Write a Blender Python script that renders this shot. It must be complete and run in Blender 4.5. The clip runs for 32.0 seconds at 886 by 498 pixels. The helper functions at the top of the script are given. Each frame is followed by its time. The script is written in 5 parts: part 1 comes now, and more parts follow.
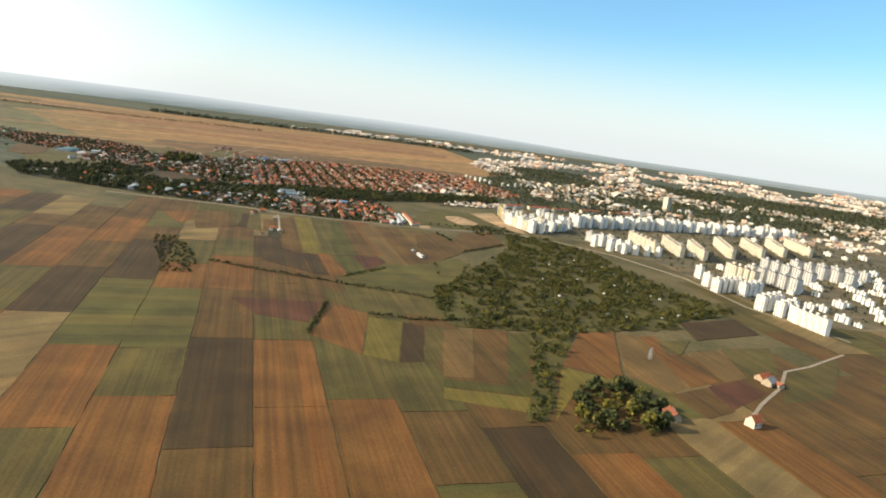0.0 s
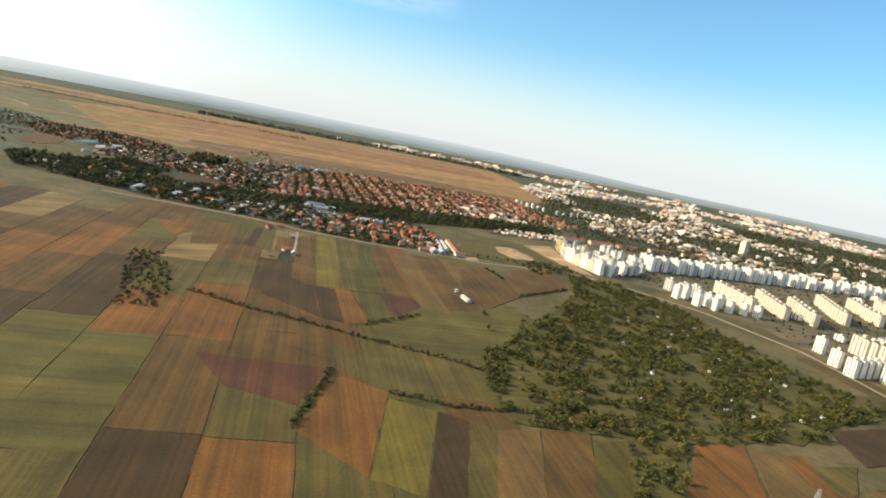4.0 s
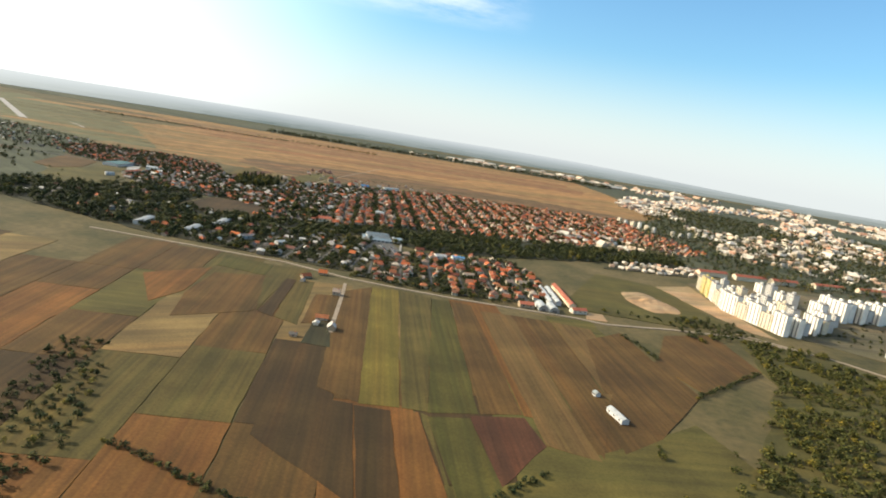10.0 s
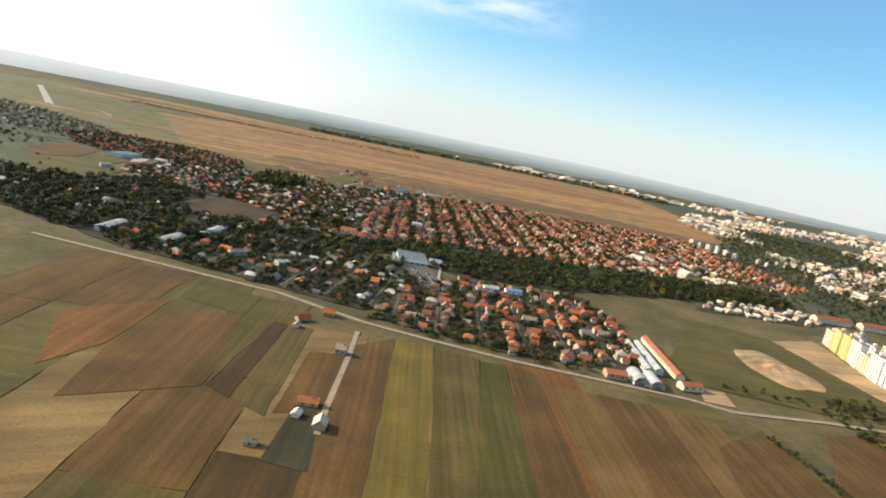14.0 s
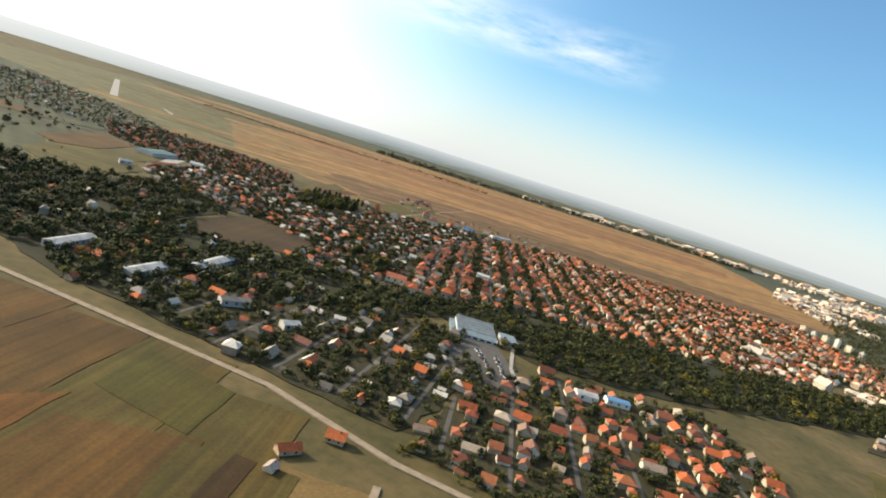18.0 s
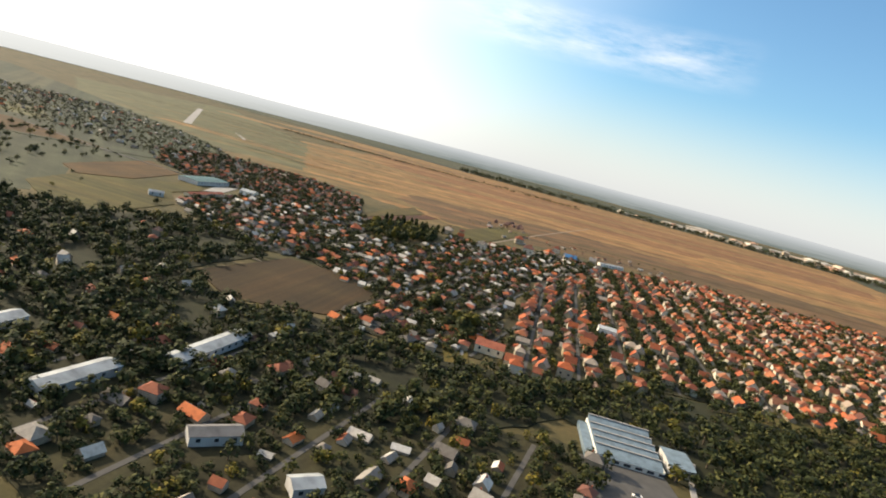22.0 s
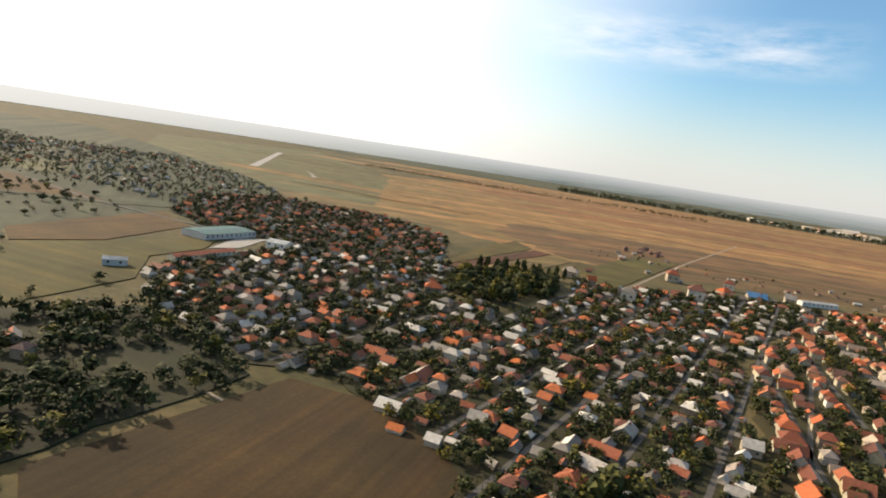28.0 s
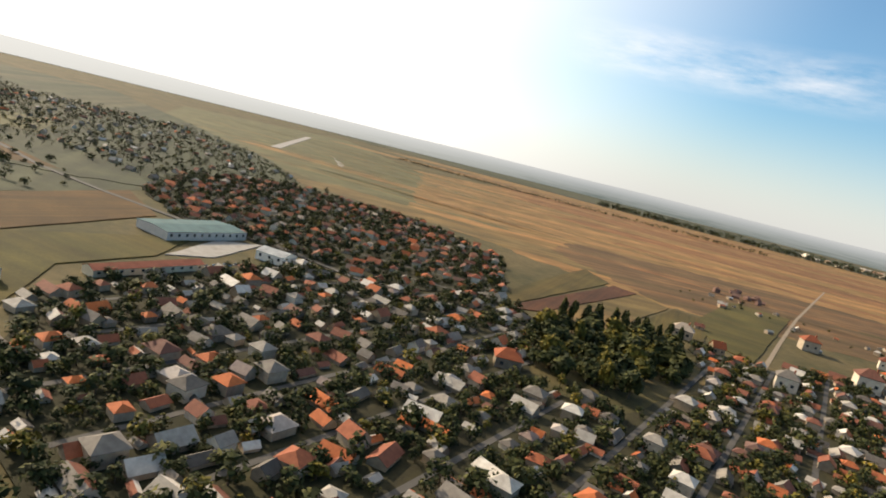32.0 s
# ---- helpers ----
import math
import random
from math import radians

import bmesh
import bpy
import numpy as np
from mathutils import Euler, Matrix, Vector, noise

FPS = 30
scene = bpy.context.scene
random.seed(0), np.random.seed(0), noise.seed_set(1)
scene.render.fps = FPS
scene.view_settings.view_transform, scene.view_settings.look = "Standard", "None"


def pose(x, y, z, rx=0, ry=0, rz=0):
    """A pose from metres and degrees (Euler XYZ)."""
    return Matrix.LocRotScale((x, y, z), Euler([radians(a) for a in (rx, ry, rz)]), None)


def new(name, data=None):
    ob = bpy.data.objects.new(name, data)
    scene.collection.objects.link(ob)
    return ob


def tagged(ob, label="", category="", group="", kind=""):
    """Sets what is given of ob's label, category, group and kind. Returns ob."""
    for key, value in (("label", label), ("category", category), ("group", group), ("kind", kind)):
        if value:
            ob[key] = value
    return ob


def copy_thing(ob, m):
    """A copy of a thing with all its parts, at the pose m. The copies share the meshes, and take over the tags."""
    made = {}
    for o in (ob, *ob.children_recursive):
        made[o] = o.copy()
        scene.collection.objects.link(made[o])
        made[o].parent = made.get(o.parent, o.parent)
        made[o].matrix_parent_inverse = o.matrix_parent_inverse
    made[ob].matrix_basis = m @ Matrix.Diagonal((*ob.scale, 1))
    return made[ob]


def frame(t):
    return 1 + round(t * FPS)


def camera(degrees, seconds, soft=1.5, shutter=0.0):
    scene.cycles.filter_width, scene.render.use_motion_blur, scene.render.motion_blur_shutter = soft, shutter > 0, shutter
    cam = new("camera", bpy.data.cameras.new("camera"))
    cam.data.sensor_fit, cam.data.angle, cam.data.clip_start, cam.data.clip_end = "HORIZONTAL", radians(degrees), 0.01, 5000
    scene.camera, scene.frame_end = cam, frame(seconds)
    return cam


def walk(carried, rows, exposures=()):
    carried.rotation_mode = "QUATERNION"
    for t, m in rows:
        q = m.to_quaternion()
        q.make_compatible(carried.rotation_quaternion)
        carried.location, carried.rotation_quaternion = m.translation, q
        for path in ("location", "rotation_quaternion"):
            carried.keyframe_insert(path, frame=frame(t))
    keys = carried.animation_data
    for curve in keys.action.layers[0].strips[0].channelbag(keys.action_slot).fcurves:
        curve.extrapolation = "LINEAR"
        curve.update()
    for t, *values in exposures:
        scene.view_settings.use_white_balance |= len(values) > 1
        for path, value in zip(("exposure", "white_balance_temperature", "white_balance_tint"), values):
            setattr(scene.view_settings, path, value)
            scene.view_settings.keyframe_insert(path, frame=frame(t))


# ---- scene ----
# An aircraft's view in a slow left turn: fields, an apartment town and villages, seen against a low sun.
cam = camera(71.0, 32.0, soft=1.9)
# seconds, x, y, z, yaw, pitch, roll (to the left)
PATH = [
    (0.0, -0.0, 0.0, 152.37, -0.05, -11.64, 7.69),
    (0.5, -1.5, 18.7, 149.74, 0.49, -11.08, 8.63),
    (1.0, -2.9, 37.4, 147.31, 0.87, -10.80, 9.43),
    (1.5, -4.5, 56.2, 145.16, 1.35, -10.70, 9.77),
    (2.0, -6.2, 75.0, 143.28, 1.80, -10.47, 10.23),
    (2.5, -8.1, 93.7, 141.63, 2.25, -10.32, 10.96),
    (3.0, -10.5, 112.5, 140.12, 2.64, -10.25, 11.60),
    (3.5, -13.1, 131.2, 138.69, 3.20, -10.22, 11.63),
    (5.5, -25.1, 205.7, 133.60, 5.86, -10.60, 10.40),
    (6.0, -29.1, 224.1, 132.59, 6.33, -10.69, 10.53),
    (6.5, -33.1, 242.5, 131.73, 6.87, -11.02, 9.88),
    (7.0, -37.3, 260.8, 130.93, 7.42, -11.16, 9.24),
    (7.5, -41.7, 279.1, 130.13, 7.93, -11.37, 8.95),
    (8.0, -46.2, 297.3, 129.30, 8.39, -11.38, 9.06),
    (8.5, -50.9, 315.5, 128.39, 8.83, -11.33, 9.19),
    (9.0, -55.8, 333.6, 127.40, 9.44, -11.13, 9.29),
    (9.5, -60.7, 351.6, 126.32, 10.16, -10.75, 9.51),
    (10.0, -65.5, 369.7, 125.14, 10.96, -10.33, 9.36),
    (10.5, -70.1, 387.7, 123.88, 11.64, -10.03, 9.94),
    (11.0, -74.6, 405.8, 122.56, 11.88, -9.90, 11.02),
    (11.5, -79.1, 423.9, 121.21, 11.95, -10.15, 11.21),
    (12.0, -83.9, 441.8, 119.82, 12.28, -10.44, 10.67),
    (12.5, -89.0, 459.7, 118.40, 12.93, -10.61, 9.75),
    (13.0, -94.6, 477.4, 116.99, 13.72, -10.62, 9.55),
    (13.5, -100.3, 495.0, 115.57, 14.33, -10.46, 10.18),
    (14.0, -106.2, 512.5, 114.16, 14.74, -10.44, 11.42),
    (14.5, -112.2, 530.0, 112.87, 15.07, -10.36, 12.88),
    (16.5, -140.3, 597.9, 108.70, 18.00, -9.05, 15.06),
    (17.0, -147.9, 614.5, 107.53, 19.03, -8.72, 16.20),
    (17.5, -155.7, 631.0, 106.38, 19.78, -8.81, 16.80),
    (18.0, -163.8, 647.3, 105.39, 20.48, -8.71, 17.41),
    (18.5, -172.3, 663.4, 104.72, 21.19, -8.62, 17.64),
    (19.0, -180.9, 679.4, 104.18, 21.93, -8.59, 17.46),
    (19.5, -189.6, 695.4, 103.57, 22.96, -8.73, 17.43),
    (20.0, -197.9, 711.5, 102.83, 24.32, -8.83, 17.20),
    (20.5, -206.1, 727.6, 101.94, 25.81, -9.01, 16.88),
    (21.0, -214.5, 743.7, 100.92, 26.93, -9.22, 16.19),
    (21.5, -223.1, 759.5, 99.79, 27.84, -9.41, 15.11),
    (22.0, -232.4, 775.0, 98.59, 28.53, -9.39, 14.67),
    (22.5, -242.2, 790.1, 97.33, 29.05, -9.22, 14.76),
    (23.0, -252.7, 804.8, 96.06, 29.63, -8.97, 14.57),
    (23.5, -263.5, 819.1, 94.83, 30.57, -8.86, 14.04),
    (24.0, -274.3, 833.5, 93.64, 31.64, -8.94, 12.95),
    (24.5, -285.1, 847.8, 92.50, 32.68, -9.13, 12.40),
    (25.0, -295.8, 862.2, 91.25, 33.47, -9.22, 12.00),
    (25.5, -306.2, 876.8, 89.86, 34.19, -9.34, 11.16),
    (27.5, -340.6, 939.1, 82.19, 37.64, -8.72, 9.04),
    (28.0, -353.2, 951.7, 81.39, 37.94, -8.73, 8.65),
    (28.5, -366.0, 964.1, 80.78, 38.11, -9.06, 9.66),
    (29.0, -378.8, 976.4, 80.11, 38.39, -9.20, 10.11),
    (29.5, -391.9, 988.4, 79.22, 38.67, -9.33, 11.23),
    (30.0, -405.3, 1000.1, 77.99, 38.66, -9.18, 13.59),
    (30.5, -419.0, 1011.3, 76.42, 38.63, -9.32, 14.70),
    (31.0, -432.8, 1022.4, 74.56, 38.86, -9.33, 15.04),
    (31.5, -446.5, 1033.5, 72.48, 39.25, -9.22, 14.77),
    (32.0, -460.1, 1044.8, 70.29, 39.85, -9.03, 13.90),
]
walk(cam, [(t, pose(x, y, z, 90 + pitch, 0, yaw) @ pose(0, 0, 0, 0, 0, roll)) for t, x, y, z, yaw, pitch, roll in PATH],
     exposures=[(0.0, 0.42, 6300, 7), (10.0, 0.40, 6300, 7), (20.0, 0.34, 6500, 10), (26.0, 0.24, 6700, 12), (32.0, 0.16, 6800, 12)])

# ---- light ----
SUN_YAW, SUN_HIGH = 94.0, 28.0
world = bpy.data.worlds.new("sky")
scene.world = world
world.use_nodes = True
wn, wl = world.node_tree.nodes, world.node_tree.links
sky = wn.new("ShaderNodeTexSky")
sky.sky_type, sky.sun_disc = "NISHITA", False
sky.sun_elevation, sky.sun_rotation = radians(SUN_HIGH), radians(-SUN_YAW)
sky.altitude, sky.air_density, sky.dust_density, sky.ozone_density = 100, 1.0, 1.3, 2.5
wn["Background"].inputs["Strength"].default_value = 0.145
# a thin wisp of cloud low over the plain
CLOUD = (-math.sin(radians(20)) * math.cos(radians(11.6)), math.cos(radians(20)) * math.cos(radians(11.6)), math.sin(radians(11.6)))
way, turned, wisp, veil = wn.new("ShaderNodeTexCoord"), wn.new("ShaderNodeMapping"), wn.new("ShaderNodeTexNoise"), wn.new("ShaderNodeValToRGB")
turned.inputs["Rotation"].default_value, turned.inputs["Scale"].default_value = (0, 0, radians(-17)), (5.0, 5.0, 22.0)
wisp.inputs["Scale"].default_value, wisp.inputs["Detail"].default_value, wisp.inputs["Roughness"].default_value = 2.6, 6.0, 0.6
veil.color_ramp.elements[0].position, veil.color_ramp.elements[1].position = 0.34, 0.80
wl.new(way.outputs["Generated"], turned.inputs[0])
wl.new(turned.outputs[0], wisp.inputs["Vector"])
wl.new(wisp.outputs["Fac"], veil.inputs[0])
height, band, share, blend = wn.new("ShaderNodeSeparateXYZ"), wn.new("ShaderNodeValToRGB"), wn.new("ShaderNodeMath"), wn.new("ShaderNodeMix")
share.operation, blend.data_type = "MULTIPLY", "RGBA"
band.color_ramp.elements.new(0.17), band.color_ramp.elements.new(0.20)
for stop, (place, grey) in zip(band.color_ramp.elements, ((0.160, 0.0), (0.190, 0.75), (0.214, 0.75), (0.246, 0.0))):
    stop.position, stop.color = place, (grey, grey, grey, 1)
wl.new(way.outputs["Generated"], height.inputs[0])
wl.new(height.outputs[2], band.inputs[0])
wl.new(veil.outputs[0], share.inputs[0])
wl.new(band.outputs[0], share.inputs[1])
near, patch, both = wn.new("ShaderNodeVectorMath"), wn.new("ShaderNodeValToRGB"), wn.new("ShaderNodeMath")
near.operation, both.operation, near.inputs[1].default_value = "DOT_PRODUCT", "MULTIPLY", CLOUD
patch.color_ramp.elements[0].position, patch.color_ramp.elements[1].position = 0.972, 0.992
wl.new(way.outputs["Generated"], near.inputs[0])
wl.new(near.outputs["Value"], patch.inputs[0])
wl.new(patch.outputs[0], both.inputs[0])
wl.new(share.outputs[0], both.inputs[1])
wl.new(both.outputs[0], blend.inputs[0])
clear_air = wn.new("ShaderNodeMix")
clear_air.data_type, clear_air.blend_type = "RGBA", "MULTIPLY"
clear_air.inputs[0].default_value, clear_air.inputs[7].default_value = 1.0, (0.80, 1.05, 1.10, 1)
wl.new(sky.outputs[0], clear_air.inputs[6])
wl.new(clear_air.outputs[2], blend.inputs[6])
blend.inputs[7].default_value = (6.5, 6.6, 6.8, 1)
# pale haze low over the land
murk, hazy = wn.new("ShaderNodeValToRGB"), wn.new("ShaderNodeMix")
hazy.data_type = "RGBA"
for stop, (place, grey) in zip(murk.color_ramp.elements, ((0.0, 0.78), (0.17, 0.0))):
    stop.position, stop.color = place, (grey, grey, grey, 1)
murk.color_ramp.interpolation = "EASE"
wl.new(height.outputs[2], murk.inputs[0])
wl.new(murk.outputs[0], hazy.inputs[0])
wl.new(blend.outputs[2], hazy.inputs[6])
hazy.inputs[7].default_value = (5.3, 5.3, 5.2, 1)
# milky air towards the sun
aim, glare, milky = wn.new("ShaderNodeVectorMath"), wn.new("ShaderNodeValToRGB"), wn.new("ShaderNodeMix")
aim.operation, milky.data_type = "DOT_PRODUCT", "RGBA"
aim.inputs[1].default_value = (-math.sin(radians(SUN_YAW)) * math.cos(radians(SUN_HIGH)), math.cos(radians(SUN_YAW)) * math.cos(radians(SUN_HIGH)), math.sin(radians(SUN_HIGH)))
glare.color_ramp.interpolation = "EASE"
for stop, (place, grey) in zip(glare.color_ramp.elements, ((0.24, 0.0), (0.84, 0.9))):
    stop.position, stop.color = place, (grey, grey, grey, 1)
wl.new(way.outputs["Generated"], aim.inputs[0])
wl.new(aim.outputs["Value"], glare.inputs[0])
wl.new(glare.outputs[0], milky.inputs[0])
wl.new(hazy.outputs[2], milky.inputs[6])
milky.inputs[7].default_value = (9.0, 8.9, 8.5, 1)
wl.new(milky.outputs[2], wn["Background"].inputs["Color"])
sun = new("sun", bpy.data.lights.new("sun", "SUN"))
sun.data.energy, sun.data.angle, sun.data.color = 5.6, radians(0.5), (1.0, 0.86, 0.66)
toward = Vector((-math.sin(radians(SUN_YAW)) * math.cos(radians(SUN_HIGH)), math.cos(radians(SUN_YAW)) * math.cos(radians(SUN_HIGH)), math.sin(radians(SUN_HIGH))))
sun.matrix_world = toward.to_track_quat("Z", "Y").to_matrix().to_4x4()

# ---- materials ----


class Nodes:
    """A principled material and a few ways to wire it."""

    def __init__(self, name, rough=0.9):
        self.m = bpy.data.materials.new(name)
        self.m.use_nodes = True
        self.n, self.l = self.m.node_tree.nodes, self.m.node_tree.links
        self.bsdf = self.n["Principled BSDF"]
        self.bsdf.inputs["Roughness"].default_value = rough
        self.bsdf.inputs["Specular IOR Level"].default_value = 0.25

    def place(self, turn=0.0, stretch=(1, 1, 1)):
        """World metres with the x axis turned by so many degrees, then stretched."""
        geo, facing, mp = self.n.new("ShaderNodeNewGeometry"), self.n.new("ShaderNodeMapping"), self.n.new("ShaderNodeMapping")
        facing.inputs["Rotation"].default_value = (0, 0, radians(-turn))
        mp.inputs["Scale"].default_value = stretch
        self.l.new(geo.outputs["Position"], facing.inputs["Vector"])
        self.l.new(facing.outputs[0], mp.inputs["Vector"])
        return mp.outputs[0]

    def noise(self, size, detail=3.0, where=None, rough=0.55):
        t = self.n.new("ShaderNodeTexNoise")
        t.inputs["Scale"].default_value, t.inputs["Detail"].default_value, t.inputs["Roughness"].default_value = 1.0 / size, detail, rough
        self.l.new(where if where else self.place(), t.inputs["Vector"])
        return t.outputs["Fac"]

    def ramp(self, fac, stops):
        r = self.n.new("ShaderNodeValToRGB")
        while len(r.color_ramp.elements) < len(stops):
            r.color_ramp.elements.new(0.5)
        for e, (p, c) in zip(r.color_ramp.elements, stops):
            e.position, e.color = p, (*c, 1)
        self.l.new(fac, r.inputs[0])
        return r.outputs[0]

    def mix(self, fac, a, b, kind="MIX"):
        x = self.n.new("ShaderNodeMix")
        x.data_type, x.blend_type = "RGBA", kind
        for socket, v in ((x.inputs[0], fac), (x.inputs[6], a), (x.inputs[7], b)):
            if isinstance(v, (int, float)):
                socket.default_value = v
            elif isinstance(v, tuple):
                socket.default_value = (*v, 1)
            else:
                self.l.new(v, socket)
        return x.outputs[2]

    def bump(self, fac, strength=0.5, distance=0.2):
        b = self.n.new("ShaderNodeBump")
        b.inputs["Strength"].default_value, b.inputs["Distance"].default_value = strength, distance
        self.l.new(fac, b.inputs["Height"])
        self.l.new(b.outputs[0], self.bsdf.inputs["Normal"])

    def done(self, colour):
        if isinstance(colour, tuple):
            self.bsdf.inputs["Base Color"].default_value = (*colour, 1)
        else:
            self.l.new(colour, self.bsdf.inputs["Base Color"])
        return self.m


def shade(c, k):
    return tuple(min(1.0, v * k) for v in c)


def soil(name, c, turn=0.0, rows=2.2, streak=0.3):
    """A field: broad patches, rows along one way, fine grain."""
    s = Nodes(name, 0.95)
    patch = s.ramp(s.noise(38, 5), [(0.30, shade(c, 0.68)), (0.55, c), (0.75, shade(c, 1.35))])
    broad = s.noise(rows * 4.5, 2, s.place(turn, (0.015, 1, 1)))
    patch = s.mix(min(0.9, streak * 1.5), patch, s.ramp(broad, [(0.32, (0.26, 0.31, 0.20)), (0.44, (0.42, 0.44, 0.40)), (0.56, (0.56, 0.52, 0.48)), (0.70, (0.74, 0.60, 0.46))]), "OVERLAY")
    lines = s.noise(rows, 3, s.place(turn, (0.02, 1, 1)))
    col = s.mix(streak, patch, s.ramp(lines, [(0.35, (0.20, 0.19, 0.16)), (0.65, (0.80, 0.76, 0.68))]), "OVERLAY")
    fine = s.noise(1.1, 4)
    col = s.mix(0.5, col, s.ramp(fine, [(0.3, (0.35, 0.35, 0.35)), (0.7, (0.7, 0.7, 0.7))]), "OVERLAY")
    s.bump(fine, 0.5, 0.25)
    return s.done(col)


def leafy(name, dark, mid, lit):
    s = Nodes(name, 0.75)
    geo = s.n.new("ShaderNodeNewGeometry")
    s.bsdf.inputs["Specular IOR Level"].default_value = 0.1
    leaf = s.ramp(geo.outputs["Random Per Island"], [(0.0, dark), (0.6, mid), (1.0, lit)])
    tree = s.ramp(s.noise(9, 2), [(0.3, (0.30, 0.34, 0.28)), (0.5, (0.5, 0.5, 0.5)), (0.72, (0.74, 0.66, 0.45))])
    col = s.mix(0.8, leaf, tree, "OVERLAY")
    return s.done(col)


def roofing(name, stops, island=False):
    s = Nodes(name, 0.8)
    if island:
        pick = s.n.new("ShaderNodeNewGeometry").outputs["Random Per Island"]
    else:
        pick = s.n.new("ShaderNodeObjectInfo").outputs["Random"]
    col = s.ramp(pick, stops)
    col = s.mix(0.55, col, s.ramp(s.noise(1.4, 4), [(0.3, (0.32, 0.30, 0.30)), (0.7, (0.66, 0.66, 0.64))]), "OVERLAY")
    s.bump(s.noise(0.35, 2), 0.4, 0.05)
    return s.done(col)


def plain(name, c, rough=0.85, size=3.0, spread=0.3, metal=0.0):
    s = Nodes(name, rough)
    s.bsdf.inputs["Metallic"].default_value = metal
    col = s.ramp(s.noise(size, 5), [(0.3, shade(c, 1 - spread)), (0.5, c), (0.7, shade(c, 1 + spread * 0.7))])
    return s.done(col)


def rough_land(name):
    s = Nodes(name, 0.95)
    a = s.ramp(s.noise(70, 6), [(0.25, (0.036, 0.034, 0.013)), (0.42, (0.066, 0.056, 0.021)), (0.56, (0.098, 0.075, 0.032)), (0.75, (0.130, 0.095, 0.046))])
    b = s.ramp(s.noise(6, 5), [(0.3, (0.30, 0.32, 0.26)), (0.7, (0.68, 0.64, 0.56))])
    s.bump(s.noise(1.5, 4), 0.6, 0.4)
    return s.done(s.mix(0.7, a, b, "OVERLAY"))


TREND = 108.1  # the way the fields and streets run, in degrees from x
GROUND = rough_land("dry_grassland")
MEADOW = soil("meadow_grass", (0.074, 0.061, 0.014), 20, 6, 0.3)
GARDEN = soil("garden_soil", (0.034, 0.031, 0.013), TREND, 3, 0.3)
BROWN = soil("brown_soil", (0.078, 0.043, 0.011), TREND)
DARK = soil("dark_plough", (0.044, 0.026, 0.008), TREND)
MAROON = soil("maroon_plough", (0.066, 0.027, 0.012), TREND)
ORANGE = soil("orange_soil", (0.120, 0.053, 0.012), TREND)
PINK = soil("pale_soil", (0.108, 0.064, 0.020), TREND)
YELLOW = soil("yellow_crop", (0.110, 0.082, 0.014), TREND, 2, 0.25)
OLIVE = soil("olive_crop", (0.070, 0.053, 0.013), TREND)
GREEN = soil("green_crop", (0.054, 0.047, 0.009), TREND)
STRAW = soil("straw_stubble", (0.225, 0.130, 0.050), 45, 9, 0.45)
RUST = soil("rusty_stubble", (0.185, 0.090, 0.036), 45, 7, 0.4)
DRYGRASS = soil("dry_grass", (0.140, 0.095, 0.036), 45, 8, 0.35)
FLOOR2 = soil("rough_grass", (0.066, 0.056, 0.014), 30, 5, 0.25)
AIRGRASS = soil("airfield_grass", (0.105, 0.098, 0.044), 40, 10, 0.25)
EARTH = soil("fallow_earth", (0.118, 0.070, 0.031), 45, 8, 0.45)
SLATE = plain("blue_grey_sheet", (0.17, 0.215, 0.235), 0.6, 3, 0.3)
SHEET = plain("weathered_roof_sheet", (0.20, 0.215, 0.20), 0.7, 2.5, 0.45)
WOODLAND = soil("dark_green_land", (0.056, 0.060, 0.033), 150, 25, 0.45)
TOWN = soil("town_ground", (0.105, 0.086, 0.050), 20, 6, 0.45)
SAND = soil("bare_sand", (0.275, 0.190, 0.112), 30, 4, 0.4)
ASPHALT = plain("asphalt", (0.085, 0.078, 0.068), 0.9, 5, 0.2)
TRACK = plain("dusty_track", (0.25, 0.195, 0.135), 0.95, 3, 0.25)
CONCRETE = plain("concrete", (0.30, 0.275, 0.24), 0.85, 4, 0.2)
LEAVES = leafy("leaves", (0.016, 0.021, 0.009), (0.042, 0.048, 0.017), (0.095, 0.090, 0.028))
LEAVES_BUSH = leafy("olive_leaves", (0.024, 0.028, 0.009), (0.064, 0.066, 0.018), (0.130, 0.112, 0.028))
LEAVES_GOLD = leafy("yellowing_leaves", (0.05, 0.05, 0.012), (0.11, 0.095, 0.018), (0.19, 0.14, 0.025))
BARK = plain("bark", (0.10, 0.075, 0.05), 0.9, 0.3, 0.3)
RED_TILES = [(0.0, (0.10, 0.040, 0.026)), (0.22, (0.20, 0.060, 0.030)), (0.45, (0.42, 0.104, 0.032)), (0.60, (0.22, 0.080, 0.046)), (0.74, (0.36, 0.130, 0.050)), (0.84, (0.16, 0.085, 0.060)), (0.93, (0.42, 0.34, 0.25)), (1.0, (0.18, 0.15, 0.13))]
GREY_TILES = [(0.0, (0.085, 0.072, 0.06)), (0.18, (0.19, 0.165, 0.135)), (0.36, (0.33, 0.295, 0.245)), (0.56, (0.60, 0.55, 0.47)), (0.60, (0.13, 0.06, 0.042)), (0.80, (0.27, 0.085, 0.042)), (1.0, (0.50, 0.135, 0.036))]
RED_ROOF, GREY_ROOF = roofing("red_roof_tiles", RED_TILES), roofing("grey_roof_sheets", GREY_TILES)
RED_ROOFS, GREY_ROOFS = roofing("red_roof_tiles_far", RED_TILES, True), roofing("grey_roof_sheets_far", GREY_TILES, True)
